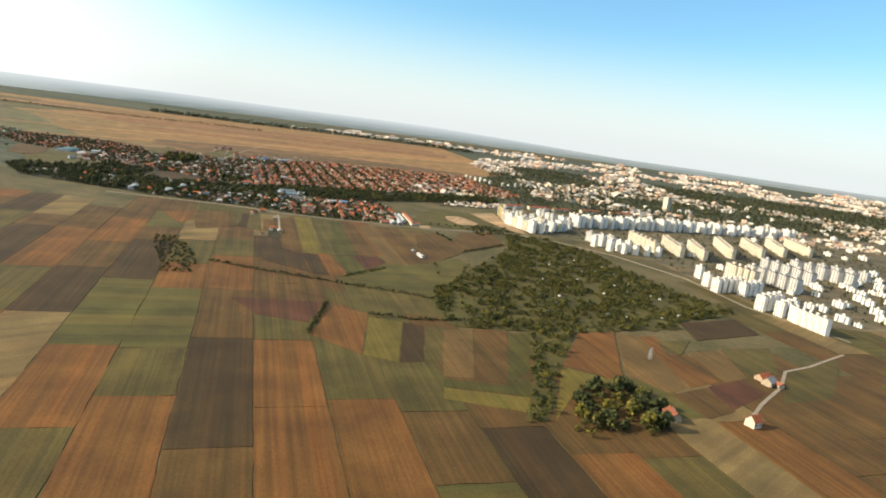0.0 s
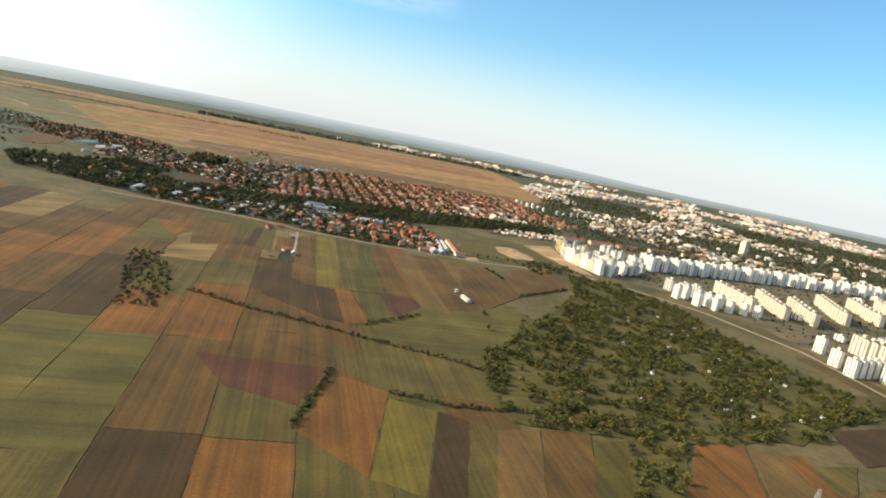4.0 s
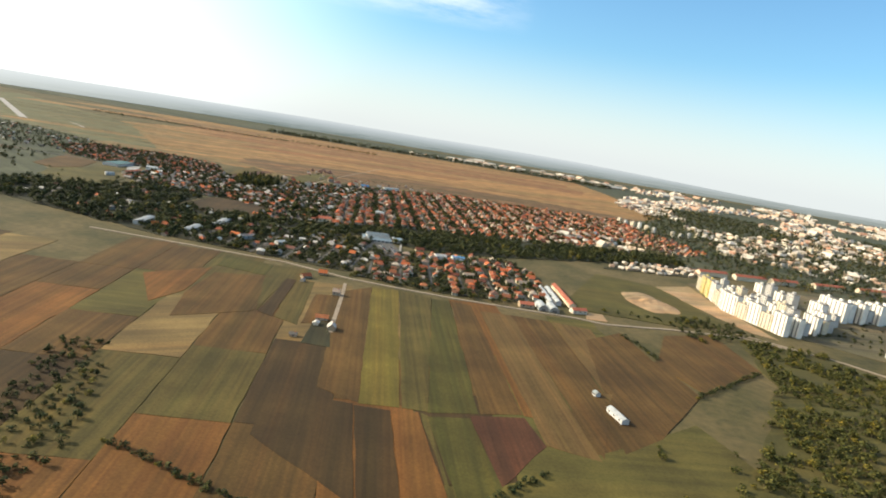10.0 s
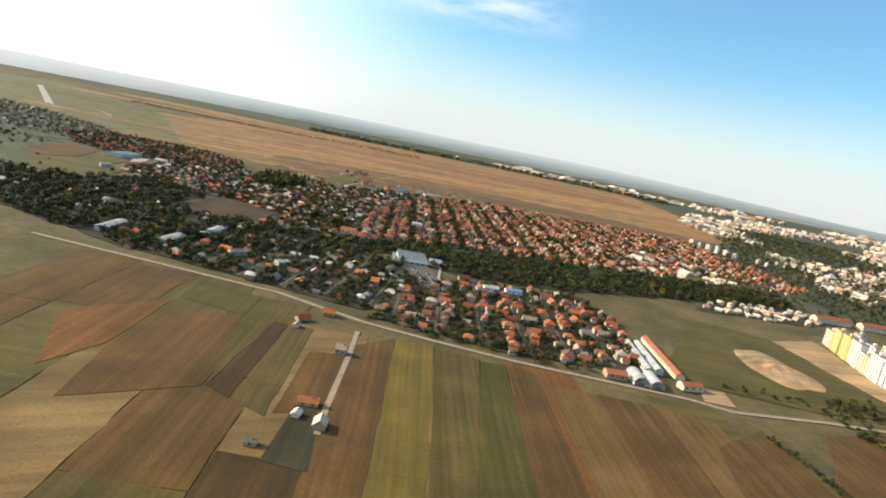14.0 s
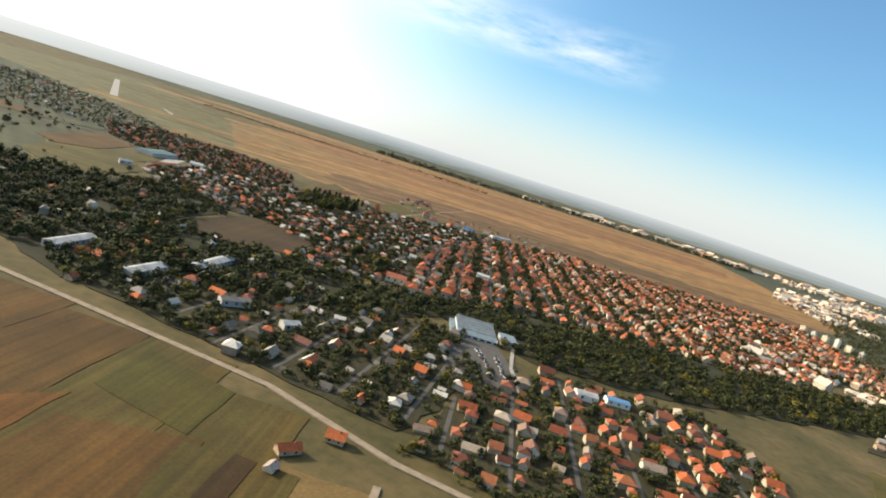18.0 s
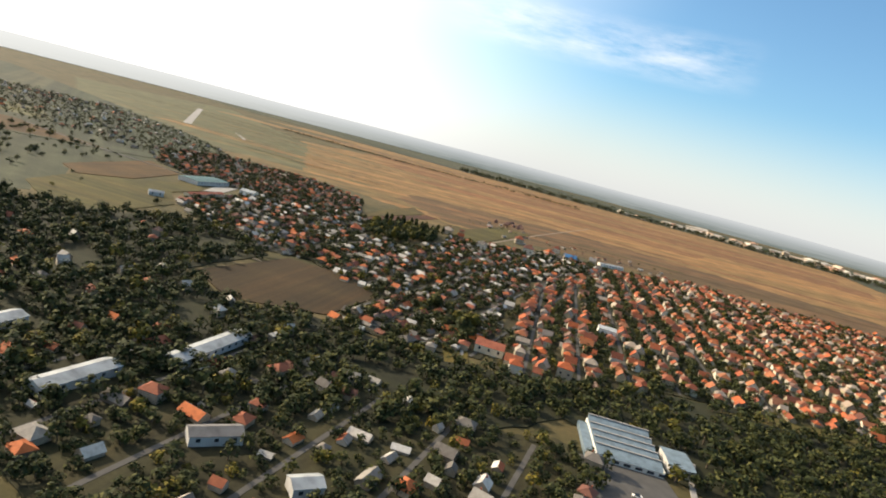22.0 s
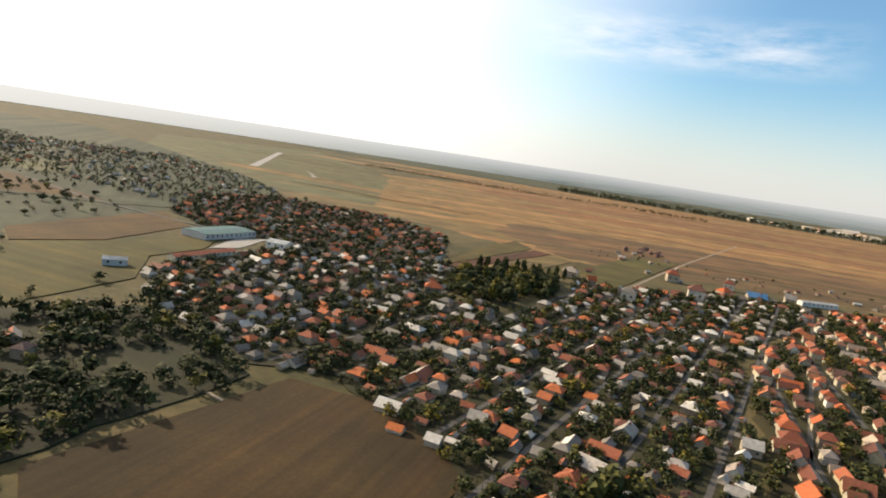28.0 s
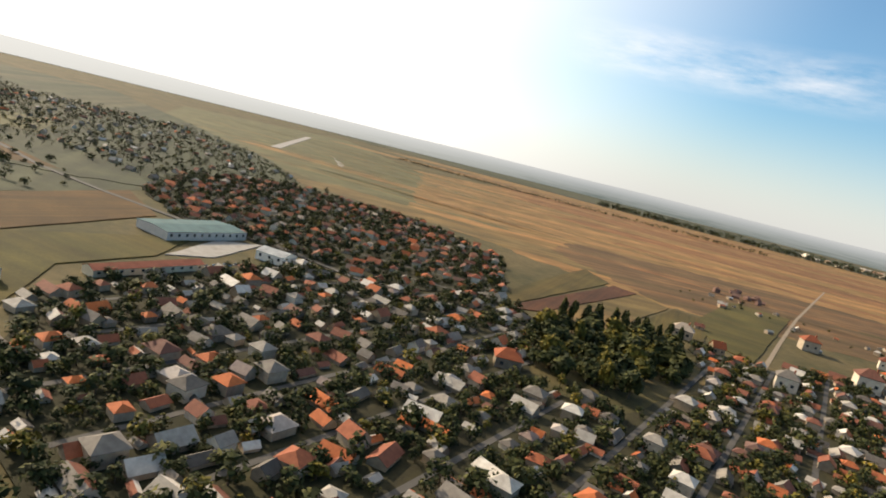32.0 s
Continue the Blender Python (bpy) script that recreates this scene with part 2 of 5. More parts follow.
PLASTER = roofing("house_plaster", [(0.0, (0.22, 0.17, 0.12)), (0.4, (0.40, 0.33, 0.24)), (0.7, (0.36, 0.26, 0.16)), (1.0, (0.64, 0.56, 0.44))])
PLASTERS = roofing("house_plaster_far", [(0.0, (0.22, 0.17, 0.12)), (0.4, (0.40, 0.33, 0.24)), (0.7, (0.36, 0.26, 0.16)), (1.0, (0.64, 0.56, 0.44))], True)
PALE_WALLS = [(0.0, (0.30, 0.24, 0.16)), (0.4, (0.46, 0.41, 0.31)), (0.7, (0.42, 0.34, 0.20)), (1.0, (0.74, 0.69, 0.58))]
PALE_PLASTER, PALE_PLASTERS = roofing("pale_house_plaster", PALE_WALLS), roofing("pale_house_plaster_far", PALE_WALLS, True)
WHITE = plain("white_render", (0.80, 0.74, 0.63), 0.8, 6, 0.12)
CREAM = plain("cream_render", (0.66, 0.55, 0.38), 0.8, 6, 0.14)
YELLOWISH = plain("yellow_render", (0.72, 0.55, 0.16), 0.8, 6, 0.14)
GREYISH = plain("grey_panels", (0.50, 0.47, 0.42), 0.8, 6, 0.15)
METAL = plain("pale_sheet_metal", (0.34, 0.345, 0.33), 0.7, 5, 0.35)
BLUE = plain("blue_sheet", (0.10, 0.22, 0.36), 0.5, 5, 0.15)
TEAL = plain("teal_sheet", (0.07, 0.13, 0.13), 0.85, 5, 0.2)
RAW_BRICK = plain("raw_brick", (0.20, 0.115, 0.085), 0.9, 3, 0.25)
BRICK = plain("brick_red", (0.32, 0.10, 0.055), 0.85, 3, 0.25)
GLASS = Nodes("window_glass", 0.15).done((0.03, 0.035, 0.04))


def glazing():
    """Loggias and windows over one another: dark glass between pale parapets, a storey each 2.2 m."""
    s = Nodes("glazed_loggias", 0.35)
    sep = s.n.new("ShaderNodeSeparateXYZ")
    s.l.new(s.place(0, (1, 1, 1 / 2.2)), sep.inputs[0])
    f = s.n.new("ShaderNodeMath")
    f.operation = "FRACT"
    s.l.new(sep.outputs[2], f.inputs[0])
    return s.done(s.ramp(f.outputs[0], [(0.0, (0.45, 0.42, 0.37)), (0.42, (0.45, 0.42, 0.37)), (0.46, (0.05, 0.055, 0.06)), (1.0, (0.05, 0.055, 0.06))]))


LOGGIA = glazing()
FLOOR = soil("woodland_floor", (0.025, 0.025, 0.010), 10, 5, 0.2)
PALE_TOWN = roofing("town_roofs", [(0.0, (0.62, 0.56, 0.46)), (0.3, (0.30, 0.26, 0.21)), (0.55, (0.66, 0.58, 0.46)), (0.72, (0.52, 0.38, 0.26)), (1.0, (0.40, 0.20, 0.12))], True)
TAR = plain("roof_felt", (0.17, 0.155, 0.14), 0.9, 4, 0.3)

# ---- building helpers ----


def mesh_object(name, bm, material, parent=None, label=""):
    me = bpy.data.meshes.new(name)
    bm.to_mesh(me)
    bm.free()
    for m in material if isinstance(material, (list, tuple)) else [material]:
        me.materials.append(m)
    ob = new(name, me)
    if parent:
        ob.parent = parent
    if label:
        ob["label"] = label
    return ob


def part(name, bm, material, parent, label=""):
    return mesh_object(name, bm, material, parent, label)


def box(bm, x0, x1, y0, y1, z0, z1):
    v = [bm.verts.new((x, y, z)) for z in (z0, z1) for x, y in ((x0, y0), (x1, y0), (x1, y1), (x0, y1))]
    for f in ((0, 3, 2, 1), (4, 5, 6, 7), (0, 1, 5, 4), (1, 2, 6, 5), (2, 3, 7, 6), (3, 0, 4, 7)):
        bm.faces.new([v[i] for i in f])
    return v


def slab(bm, pts, z0, z1):
    """A flat polygon with thickness."""
    area = sum(a[0] * b[1] - a[1] * b[0] for a, b in zip(pts, pts[1:] + pts[:1]))
    pts = pts if area > 0 else pts[::-1]
    low, top = [bm.verts.new((x, y, z0)) for x, y in pts], [bm.verts.new((x, y, z1)) for x, y in pts]
    bm.faces.new(top)
    for i in range(len(pts)):
        j = (i + 1) % len(pts)
        bm.faces.new((low[i], low[j], top[j], top[i]))


LIFT = [0.03]


def field(pts, material, label, name="field", wavy=0.5):
    """A piece of farmland as a thin sheet on the ground, its edges a little uneven."""
    rnd = random.Random(hash((round(pts[0][0]), round(pts[0][1]))) % 9999)
    out = []
    for a, b in zip(pts, pts[1:] + pts[:1]):
        n = max(1, int(math.dist(a, b) / 11))
        for i in range(n):
            k = i / n
            w = wavy if i else wavy * 0.5
            out.append((a[0] + (b[0] - a[0]) * k + rnd.uniform(-w, w), a[1] + (b[1] - a[1]) * k + rnd.uniform(-w, w)))
    bm = bmesh.new()
    LIFT[0] = LIFT[0] + 0.0012
    slab(bm, out, -0.2, LIFT[0])
    return tagged(mesh_object(name, bm, material), label, name, kind="structure")


def ribbon(name, pts, wide, material, label, z=0.55):
    """A road or track along a line of points."""
    bm = bmesh.new()
    rows = []
    for i, (x, y) in enumerate(pts):
        a, b = Vector(pts[max(0, i - 1)]), Vector(pts[min(len(pts) - 1, i + 1)])
        d = (b - a).normalized()
        n = Vector((-d.y, d.x)) * wide / 2
        rows.append([bm.verts.new((x + n.x * s, y + n.y * s, h)) for s, h in ((1, -0.1), (1, z), (-1, z), (-1, -0.1))])
    for a, b in zip(rows, rows[1:]):
        for i in range(3):
            bm.faces.new((a[i], a[i + 1], b[i + 1], b[i]))
    bmesh.ops.recalc_face_normals(bm, faces=bm.faces)
    return tagged(mesh_object(name, bm, material), label, name, kind="structure")


def inside(x, y, pts):
    hit = False
    for (x1, y1), (x2, y2) in zip(pts, pts[1:] + pts[:1]):
        if (y1 > y) != (y2 > y) and x < (x2 - x1) * (y - y1) / (y2 - y1) + x1:
            hit = not hit
    return hit


def scatter(pts, gap, rnd, keep=1.0):
    """Uneven points in a polygon, about gap apart."""
    xs, ys = [p[0] for p in pts], [p[1] for p in pts]
    out, y = [], min(ys)
    while y < max(ys):
        x = min(xs)
        while x < max(xs):
            px, py = x + rnd.uniform(-0.5, 0.5) * gap, y + rnd.uniform(-0.5, 0.5) * gap
            if rnd.random() < keep and inside(px, py, pts):
                out.append((px, py))
            x += gap
        y += gap
    return out


def crowd(name, shape, spots, materials, label, category, parent=None):
    """Many copies of small shapes joined into one mesh. shape: list of (verts, tris, material index); spots: (which, x, y, z, turn, sx, sy, sz)."""
    vs, fs, ms, base = [], [], [], 0
    for which, x, y, z, turn, sx, sy, sz in spots:
        v, f, m = shape[which]
        c, s = math.cos(turn), math.sin(turn)
        vx, vy = v[:, 0] * sx, v[:, 1] * sy
        vs.append(np.stack([vx * c - vy * s + x, vx * s + vy * c + y, v[:, 2] * sz + z], 1))
        fs.append(f + base)
        ms.append(m)
        base += len(v)
    v, f, m = np.concatenate(vs).astype(np.float32), np.concatenate(fs).astype(np.int32), np.concatenate(ms).astype(np.int32)
    me = bpy.data.meshes.new(name)
    me.vertices.add(len(v))
    me.vertices.foreach_set("co", v.ravel())
    me.loops.add(len(f) * 3)
    me.loops.foreach_set("vertex_index", f.ravel())
    me.polygons.add(len(f))
    me.polygons.foreach_set("loop_start", np.arange(0, len(f) * 3, 3, dtype=np.int32))
    me.polygons.foreach_set("material_index", m)
    for mat in materials:
        me.materials.append(mat)
    me.polygons.foreach_set("use_smooth", np.zeros(len(f), dtype=bool))
    me.update(calc_edges=True)
    ob = new(name, me)
    return tagged(ob, label, category, kind="stuff")


def tris(bm, index=0):
    """A bmesh as arrays for crowd()."""
    bmesh.ops.triangulate(bm, faces=bm.faces)
    bm.verts.index_update()
    v = np.array([p.co[:] for p in bm.verts])
    f = np.array([[p.index for p in face.verts] for face in bm.faces])
    m = np.array([face.material_index for face in bm.faces]) + index
    bm.free()
    return v, f, m

# places kept free for halls and yards: x, y, radius
KEEP = [(-266, 1022, 22), (-246, 1029, 11), (-240, 985, 22), (-404, 883, 11), (-406, 935, 13), (-450, 876, 11), (-355, 896, 8), (-322, 899, 7), (-673, 1094, 9), (-700, 1215, 11), (-682, 1140, 11), (-684, 1160, 11), (-744, 1196, 24), (-170, 998, 9), (-186, 985, 8), (-349, 1066, 13), (-322, 1194, 9), (-311, 1078, 9), (-420, 1560, 12), (-573, 1230, 9), (-570, 1396, 9), (-526, 1505, 8), (-486, 1440, 9), (-510, 1368, 9), (-73, 878, 17), (-63, 881, 16), (-59, 916, 1), (-60, 939, 1), (-70, 915, 1), (-71, 932, 1)]


def clear(spots):
    return [p for p in spots if all((p[0] - x) ** 2 + (p[1] - y) ** 2 > r * r for x, y, r in KEEP)]


# ---- trees ----


def crown_bm(seed, lobes=5, leaves=30, tall=1.0):
    """Leaf clumps scattered over the shells of a few lobes; about one metre wide and high before scaling."""
    rnd = random.Random(seed)
    bm = bmesh.new()
    for k in range(lobes):
        a = k * 2.4 + rnd.uniform(-0.4, 0.4)
        r = 0.0 if k == 0 else rnd.uniform(0.16, 0.30)
        cx, cy, cz = r * math.cos(a), r * math.sin(a), (0.68 if k == 0 else rnd.uniform(0.32, 0.68)) * tall
        size = rnd.uniform(0.20, 0.30)
        for i in range(leaves):
            d = Vector((rnd.gauss(0, 1), rnd.gauss(0, 1), rnd.gauss(0.15, 1))).normalized()
            p = Vector((cx, cy, cz)) + Vector((d.x, d.y, d.z * tall)) * size * rnd.uniform(0.72, 1.12)
            n = (d + Vector((rnd.uniform(-0.6, 0.6), rnd.uniform(-0.6, 0.6), rnd.uniform(-0.3, 0.8)))).normalized()
            u = n.orthogonal().normalized()
            w = n.cross(u)
            s = rnd.uniform(0.075, 0.165)
            q = [p + (u * math.cos(t) + w * math.sin(t)) * s * rnd.uniform(0.7, 1.2) for t in (0, 2.1, 4.2)]
            bm.faces.new([bm.verts.new(v) for v in q])
    return bm


def trunk_bm(tall=0.5, limbs=3, seed=0):
    rnd = random.Random(seed)
    bm = bmesh.new()

    def limb(a, b, r0, r1, n=5):
        d = (b - a).normalized()
        u = d.orthogonal().normalized()
        w = d.cross(u)
        rings = [[bm.verts.new(p + (u * math.cos(6.283 * i / n) + w * math.sin(6.283 * i / n)) * r) for i in range(n)] for p, r in ((a, r0), (b, r1))]
        for i in range(n):
            bm.faces.new((rings[0][i], rings[0][(i + 1) % n], rings[1][(i + 1) % n], rings[1][i]))

    limb(Vector((0, 0, -0.02)), Vector((0, 0, tall)), 0.045, 0.028)
    for i in range(limbs):
        a = i * 2.1 + rnd.uniform(0, 1)
        limb(Vector((0, 0, tall * 0.75)), Vector((math.cos(a) * 0.24, math.sin(a) * 0.24, tall + 0.16)), 0.024, 0.008, 4)
    return bm


def tree_shape(seed, tall=1.0, lobes=5, leaves=26):
    a, b = tris(crown_bm(seed, lobes, leaves, tall)), tris(trunk_bm(0.5 * tall, 0, seed), 1)
    return np.concatenate([a[0], b[0]]), np.concatenate([a[1], b[1] + len(a[0])]), np.concatenate([a[2], b[2]])


TREES = [tree_shape(s, t, 4 + s % 3, 17) for s, t in ((1, 1.0), (2, 1.15), (3, 0.85), (4, 1.4), (5, 0.95), (6, 1.1))]

TREES_FAR = [tree_shape(s, t, 3, 9) for s, t in ((11, 1.0), (12, 1.2), (13, 0.85))]


def woods(name, spots, label, sizes=(3.0, 6.5), seed=0, gold=0.12, far=False, leaves=LEAVES):
    shapes = TREES_FAR if far else TREES
    rnd = random.Random(seed)
    out = []
    for x, y in clear(spots):
        s = rnd.uniform(*sizes)
        out.append((rnd.randrange(len(shapes)), x, y, 0.0, rnd.uniform(0, 6.28), s * rnd.uniform(0.9, 1.3), s * rnd.uniform(0.9, 1.3), s * rnd.uniform(0.75, 1.1)))
    a = [o for i, o in enumerate(out) if (i * 7919) % 100 >= gold * 100]
    b = [o for i, o in enumerate(out) if (i * 7919) % 100 < gold * 100]
    crowd(name, shapes, a, [leaves, BARK], label, "trees")
    if b:
        crowd(name, shapes, b, [LEAVES_GOLD, BARK], "yellowing autumn " + label, "trees")


def tree_thing(seed, tall, leaves, label):
    root = tagged(new("tree"), label, "tree")
    part("crown", crown_bm(seed, 6, 60, tall), leaves, root)
    part("trunk", trunk_bm(0.5 * tall, 4, seed), BARK, root)
    return root


# ---- houses ----


def gable_house(wide, deep, high, rise, over=0.5):
    """Walls with gables, and a roof with eaves, as two bmeshes. The ridge runs along x."""
    w, d = wide / 2, deep / 2
    wall, roof = bmesh.new(), bmesh.new()
    low = [wall.verts.new(p) for p in ((-w, -d, 0), (w, -d, 0), (w, d, 0), (-w, d, 0))]
    top = [wall.verts.new(p) for p in ((-w, -d, high), (w, -d, high), (w, d, high), (-w, d, high))]
    tip = [wall.verts.new((-w, 0, high + rise)), wall.verts.new((w, 0, high + rise))]
    wall.faces.new((low[0], low[1], top[1], top[0]))
    wall.faces.new((low[2], low[3], top[3], top[2]))
    wall.faces.new((low[1], low[2], top[2], tip[1], top[1]))
    wall.faces.new((low[3], low[0], top[0], tip[0], top[3]))
    k = rise / d
    drop, t = high - over * k, 0.14
    for s in (-1, 1):
        q = [(-w - over, s * (d + over), drop), (w + over, s * (d + over), drop), (w + over, 0, high + rise), (-w - over, 0, high + rise)]
        a, b = [roof.verts.new((x, y, z + 0.02)) for x, y, z in q], [roof.verts.new((x, y, z + t)) for x, y, z in q]
        for f in ((b[0], b[1], b[2], b[3]), (a[3], a[2], a[1], a[0]), (a[0], a[1], b[1], b[0]), (a[1], a[2], b[2], b[1]), (a[3], a[0], b[0], b[3])):
            roof.faces.new(f if s < 0 else f[::-1])
    return wall, roof


def hip_house(wide, deep, high, rise, over=0.5):
    w, d = wide / 2, deep / 2
    wall, roof = bmesh.new(), bmesh.new()
    box(wall, -w, w, -d, d, 0, high)
    W, D, r = w + over, d + over, max(0.2, w - d * 0.8)
    e = [roof.verts.new(p) for p in ((-W, -D, high - 0.1), (W, -D, high - 0.1), (W, D, high - 0.1), (-W, D, high - 0.1))]
    e2 = [roof.verts.new((v.co.x, v.co.y, high + 0.06)) for v in e]
    p, q = roof.verts.new((-r, 0, high + rise)), roof.verts.new((r, 0, high + rise))
    roof.faces.new(e[::-1])
    for i in range(4):
        roof.faces.new((e[i], e[(i + 1) % 4], e2[(i + 1) % 4], e2[i]))
    roof.faces.new((e2[0], e2[1], q, p))
    roof.faces.new((e2[2], e2[3], p, q))
    roof.faces.new((e2[1], e2[2], q))
    roof.faces.new((e2[3], e2[0], p))
    return wall, roof


def house_thing(kind, wide, deep, high, rise, roof_mat, wall_mat, label, group):
    root = tagged(new("house"), label, "house", group)
    wall, roof = (gable_house if kind == "gable" else hip_house)(wide, deep, high, rise)
    part("wall", wall, wall_mat, root)
    part("roof", roof, roof_mat, root)
    bm = bmesh.new()
    box(bm, wide * 0.18, wide * 0.18 + 0.55, -1.0, -0.45, high + rise * 0.5, high + rise + 0.65)
    part("chimney", bm, BRICK, root)
    for s in (-1, 1):
        for x in ((-wide * 0.25, wide * 0.25) if wide > 6.6 else (0.0,)):
            bm = bmesh.new()
            box(bm, x - 0.55, x + 0.55, s * deep / 2 - 0.06, s * deep / 2 + 0.06, high * 0.5 - 0.5, high * 0.5 + 0.6)
            part("window", bm, GLASS, root)
    return root


def house_shape(kind, wide, deep, high, rise):
    wall, roof = (gable_house if kind == "gable" else hip_house)(wide, deep, high, rise)
    a, b = tris(wall), tris(roof, 1)
    return np.concatenate([a[0], b[0]]), np.concatenate([a[1], b[1] + len(a[0])]), np.concatenate([a[2], b[2]])


KINDS = (("gable", 9.3, 6.9, 3.1, 3.1), ("hip", 8.5, 7.4, 3.7, 2.7), ("gable", 11.2, 6.4, 2.7, 2.5), ("hip", 7.7, 7.2, 5.2, 2.7), ("gable", 7.2, 6.4, 4.4, 3.1), ("gable", 6.1, 4.5, 2.3, 1.5))
SHAPES = [house_shape(*k) for k in KINDS]


def streets(pts, turn, lane, step, rnd, keep=0.9, setback=6.1, cross=0.55):
    """House spots on both sides of parallel streets in a polygon: x, y, turn. And the streets themselves as pairs of ends."""
    a = radians(turn)
    u, v = Vector((math.cos(a), math.sin(a))), Vector((-math.sin(a), math.cos(a)))
    c = Vector((sum(p[0] for p in pts) / len(pts), sum(p[1] for p in pts) / len(pts)))
    spots, roads = [], []
    for i in range(-40, 41):
        run = []
        for j in range(-80, 81):
            base = c + v * (i * lane) + u * (j * step)
            if inside(base.x, base.y, pts):
                run.append(base)
            for s in (-1, 1):
                p = base + v * s * (setback + rnd.uniform(-0.9, 2.0)) + u * rnd.uniform(-1.5, 1.5)
                if inside(p.x, p.y, pts) and rnd.random() < keep:
                    spots.append((p.x, p.y, a + (0 if rnd.random() > cross else math.pi / 2) + rnd.uniform(-0.07, 0.07)))
                if lane > 30 and rnd.random() < keep * 0.45:
                    p = base + v * s * (setback + 8.6 + rnd.uniform(-1.3, 1.3)) + u * rnd.uniform(-2, 2)
                    if inside(p.x, p.y, pts):
                        spots.append((p.x, p.y, a + (0 if rnd.random() < 0.5 else math.pi / 2) + rnd.uniform(-0.1, 0.1)))
        if len(run) > 2:
            roads.append((run[0], run[-1]))
    return spots, roads

# ---- the ground ----
bm = bmesh.new()
n = 40
grid = [[bm.verts.new((-5000 + 10000 * i / n, -1500 + 6600 * j / n, 0)) for j in range(n + 1)] for i in range(n + 1)]
for i in range(n):
    for j in range(n):
        bm.faces.new((grid[i][j], grid[i + 1][j], grid[i + 1][j + 1], grid[i][j + 1]))
tagged(mesh_object("ground", bm, GROUND), "dry olive and brown autumn grassland under everything", "ground", kind="structure")



def spread(x, y):
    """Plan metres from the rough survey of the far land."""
    return 1.32 * x, 1.1 * y


# the far plain: stubble in long strips
field([(-1029, 1483), (-788, 1486), (-622, 1472), (-522, 1546), (-356, 1625), (-249, 1663), (-55, 1762), (95, 1780), (167, 2040), (-35, 3492), (-1302, 3079), (-1690, 1577)], STRAW, "wide straw-coloured stubble plain", wavy=6)
field([(-876, 1479), (-1020, 1482), (-1498, 1483), (-2472, 2012), (-2538, 2760), (-1451, 2096)], AIRGRASS, "green airfield grass", "meadow", 5)
field([(-1418, 1809), (-1485, 1851), (-1303, 1743), (-1247, 1688)], CONCRETE, "pale concrete apron on the airfield", "bare_ground")
rnd = random.Random(77)
y = 1470.0
while y < 3500:
    wide = rnd.uniform(28, 120) * (y / 1900) ** 1.5
    x0, x1 = -560 - (y - 1400) * 0.6 + rnd.uniform(-380, 260), -40 - (y < 1620) * (1700 - y) * 0.9 + rnd.uniform(-40, 30)
    if rnd.random() < 0.35:
        x1 -= rnd.uniform(100, 400)
    m = rnd.choice((RUST, STRAW, RUST, STRAW)) if y > 1640 else rnd.choice((DRYGRASS, OLIVE, BROWN, DRYGRASS))
    field([spread(x0, y + x0 * 0.34 + 90), spread(x1, y + x1 * 0.34 + 90), spread(x1, y + x1 * 0.34 + 90 + wide), spread(x0, y + x0 * 0.34 + 90 + wide)], m, "long strip of stubble on the plain", wavy=4)
    y += wide + rnd.uniform(0, 60)
field([(-617, 1487), (-356, 1635), (-55, 1769), (95, 1786), (123, 1899), (-111, 1926), (-435, 1907), (-625, 1835), (-809, 1687), (-764, 1569)], EARTH, "brown fallow land beside the village", wavy=6)
for x, y, long in ((-616, 1665, 190), (-324, 1765, 170), (-139, 1823, 150), (-507, 1659, 120), (-17, 1807, 90), (-439, 1729, 160)):
    field([(x - long / 2, y - long * 0.17), (x + long / 2, y + long * 0.25), (x + long / 2 - 6, y + long * 0.25 + 13), (x - long / 2 - 6, y - long * 0.17 + 13)], rnd.choice((DRYGRASS, OLIVE, BROWN, RUST)), "narrow fallow strip on the plain", wavy=2)
rnd = random.Random(52)
y = 1425.0
while y < 2350:
    wide = rnd.uniform(7, 20) * (y / 1500)
    mid = -700 - (y - 1420) * 0.75 + rnd.uniform(-150, 120)
    x0, x1 = mid - rnd.uniform(40, 330), mid + rnd.uniform(40, 360)
    field([spread(x0, y + x0 * 0.34 + 250), spread(x1, y + x1 * 0.34 + 250), spread(x1 + 20, y + x1 * 0.34 + 250 + wide), spread(x0 + 20, y + x0 * 0.34 + 250 + wide)], rnd.choice((AIRGRASS, DRYGRASS, AIRGRASS, OLIVE, DRYGRASS)), "long strip of grass and stubble on the plain", wavy=3)
    y += wide + rnd.uniform(0, 9)

field([(-640, 960), (-735, 1060), (-780, 1080), (-850, 1215), (-952, 1220), (-1358, 879), (-1200, 700), (-800, 800)], WOODLAND, "dark green land with scrub", "scrubland", 5)

# a patchwork of fields over the rest of the near land
rnd = random.Random(31)
a = radians(TREND)
for i in range(-16, 17):
    j = -360.0
    while j < 1000:
        wide, long = 37.0, rnd.uniform(50, 150)
        c = Vector((-88, 361)) + Vector((-math.sin(a), math.cos(a))) * (i * 37.5) * -1 + Vector((math.cos(a), math.sin(a))) * (j + long / 2)
        if -700 < c.x < 590 and -60 < c.y < 840 + c.x * 0.15 and not (5 < c.x < 300 and 440 < c.y < 890):
            u, v = Vector((math.cos(a), math.sin(a))) * long / 2, Vector((-math.sin(a), math.cos(a))) * wide / 2
            m = rnd.choice((BROWN, OLIVE, ORANGE, DARK, MEADOW, DRYGRASS, BROWN, ORANGE, OLIVE, BROWN))
            field([(c - u - v)[:], (c + u - v)[:], (c + u + v)[:], (c - u + v)[:]], m, "strip of farmland in autumn colours")
        j += long + 0.4
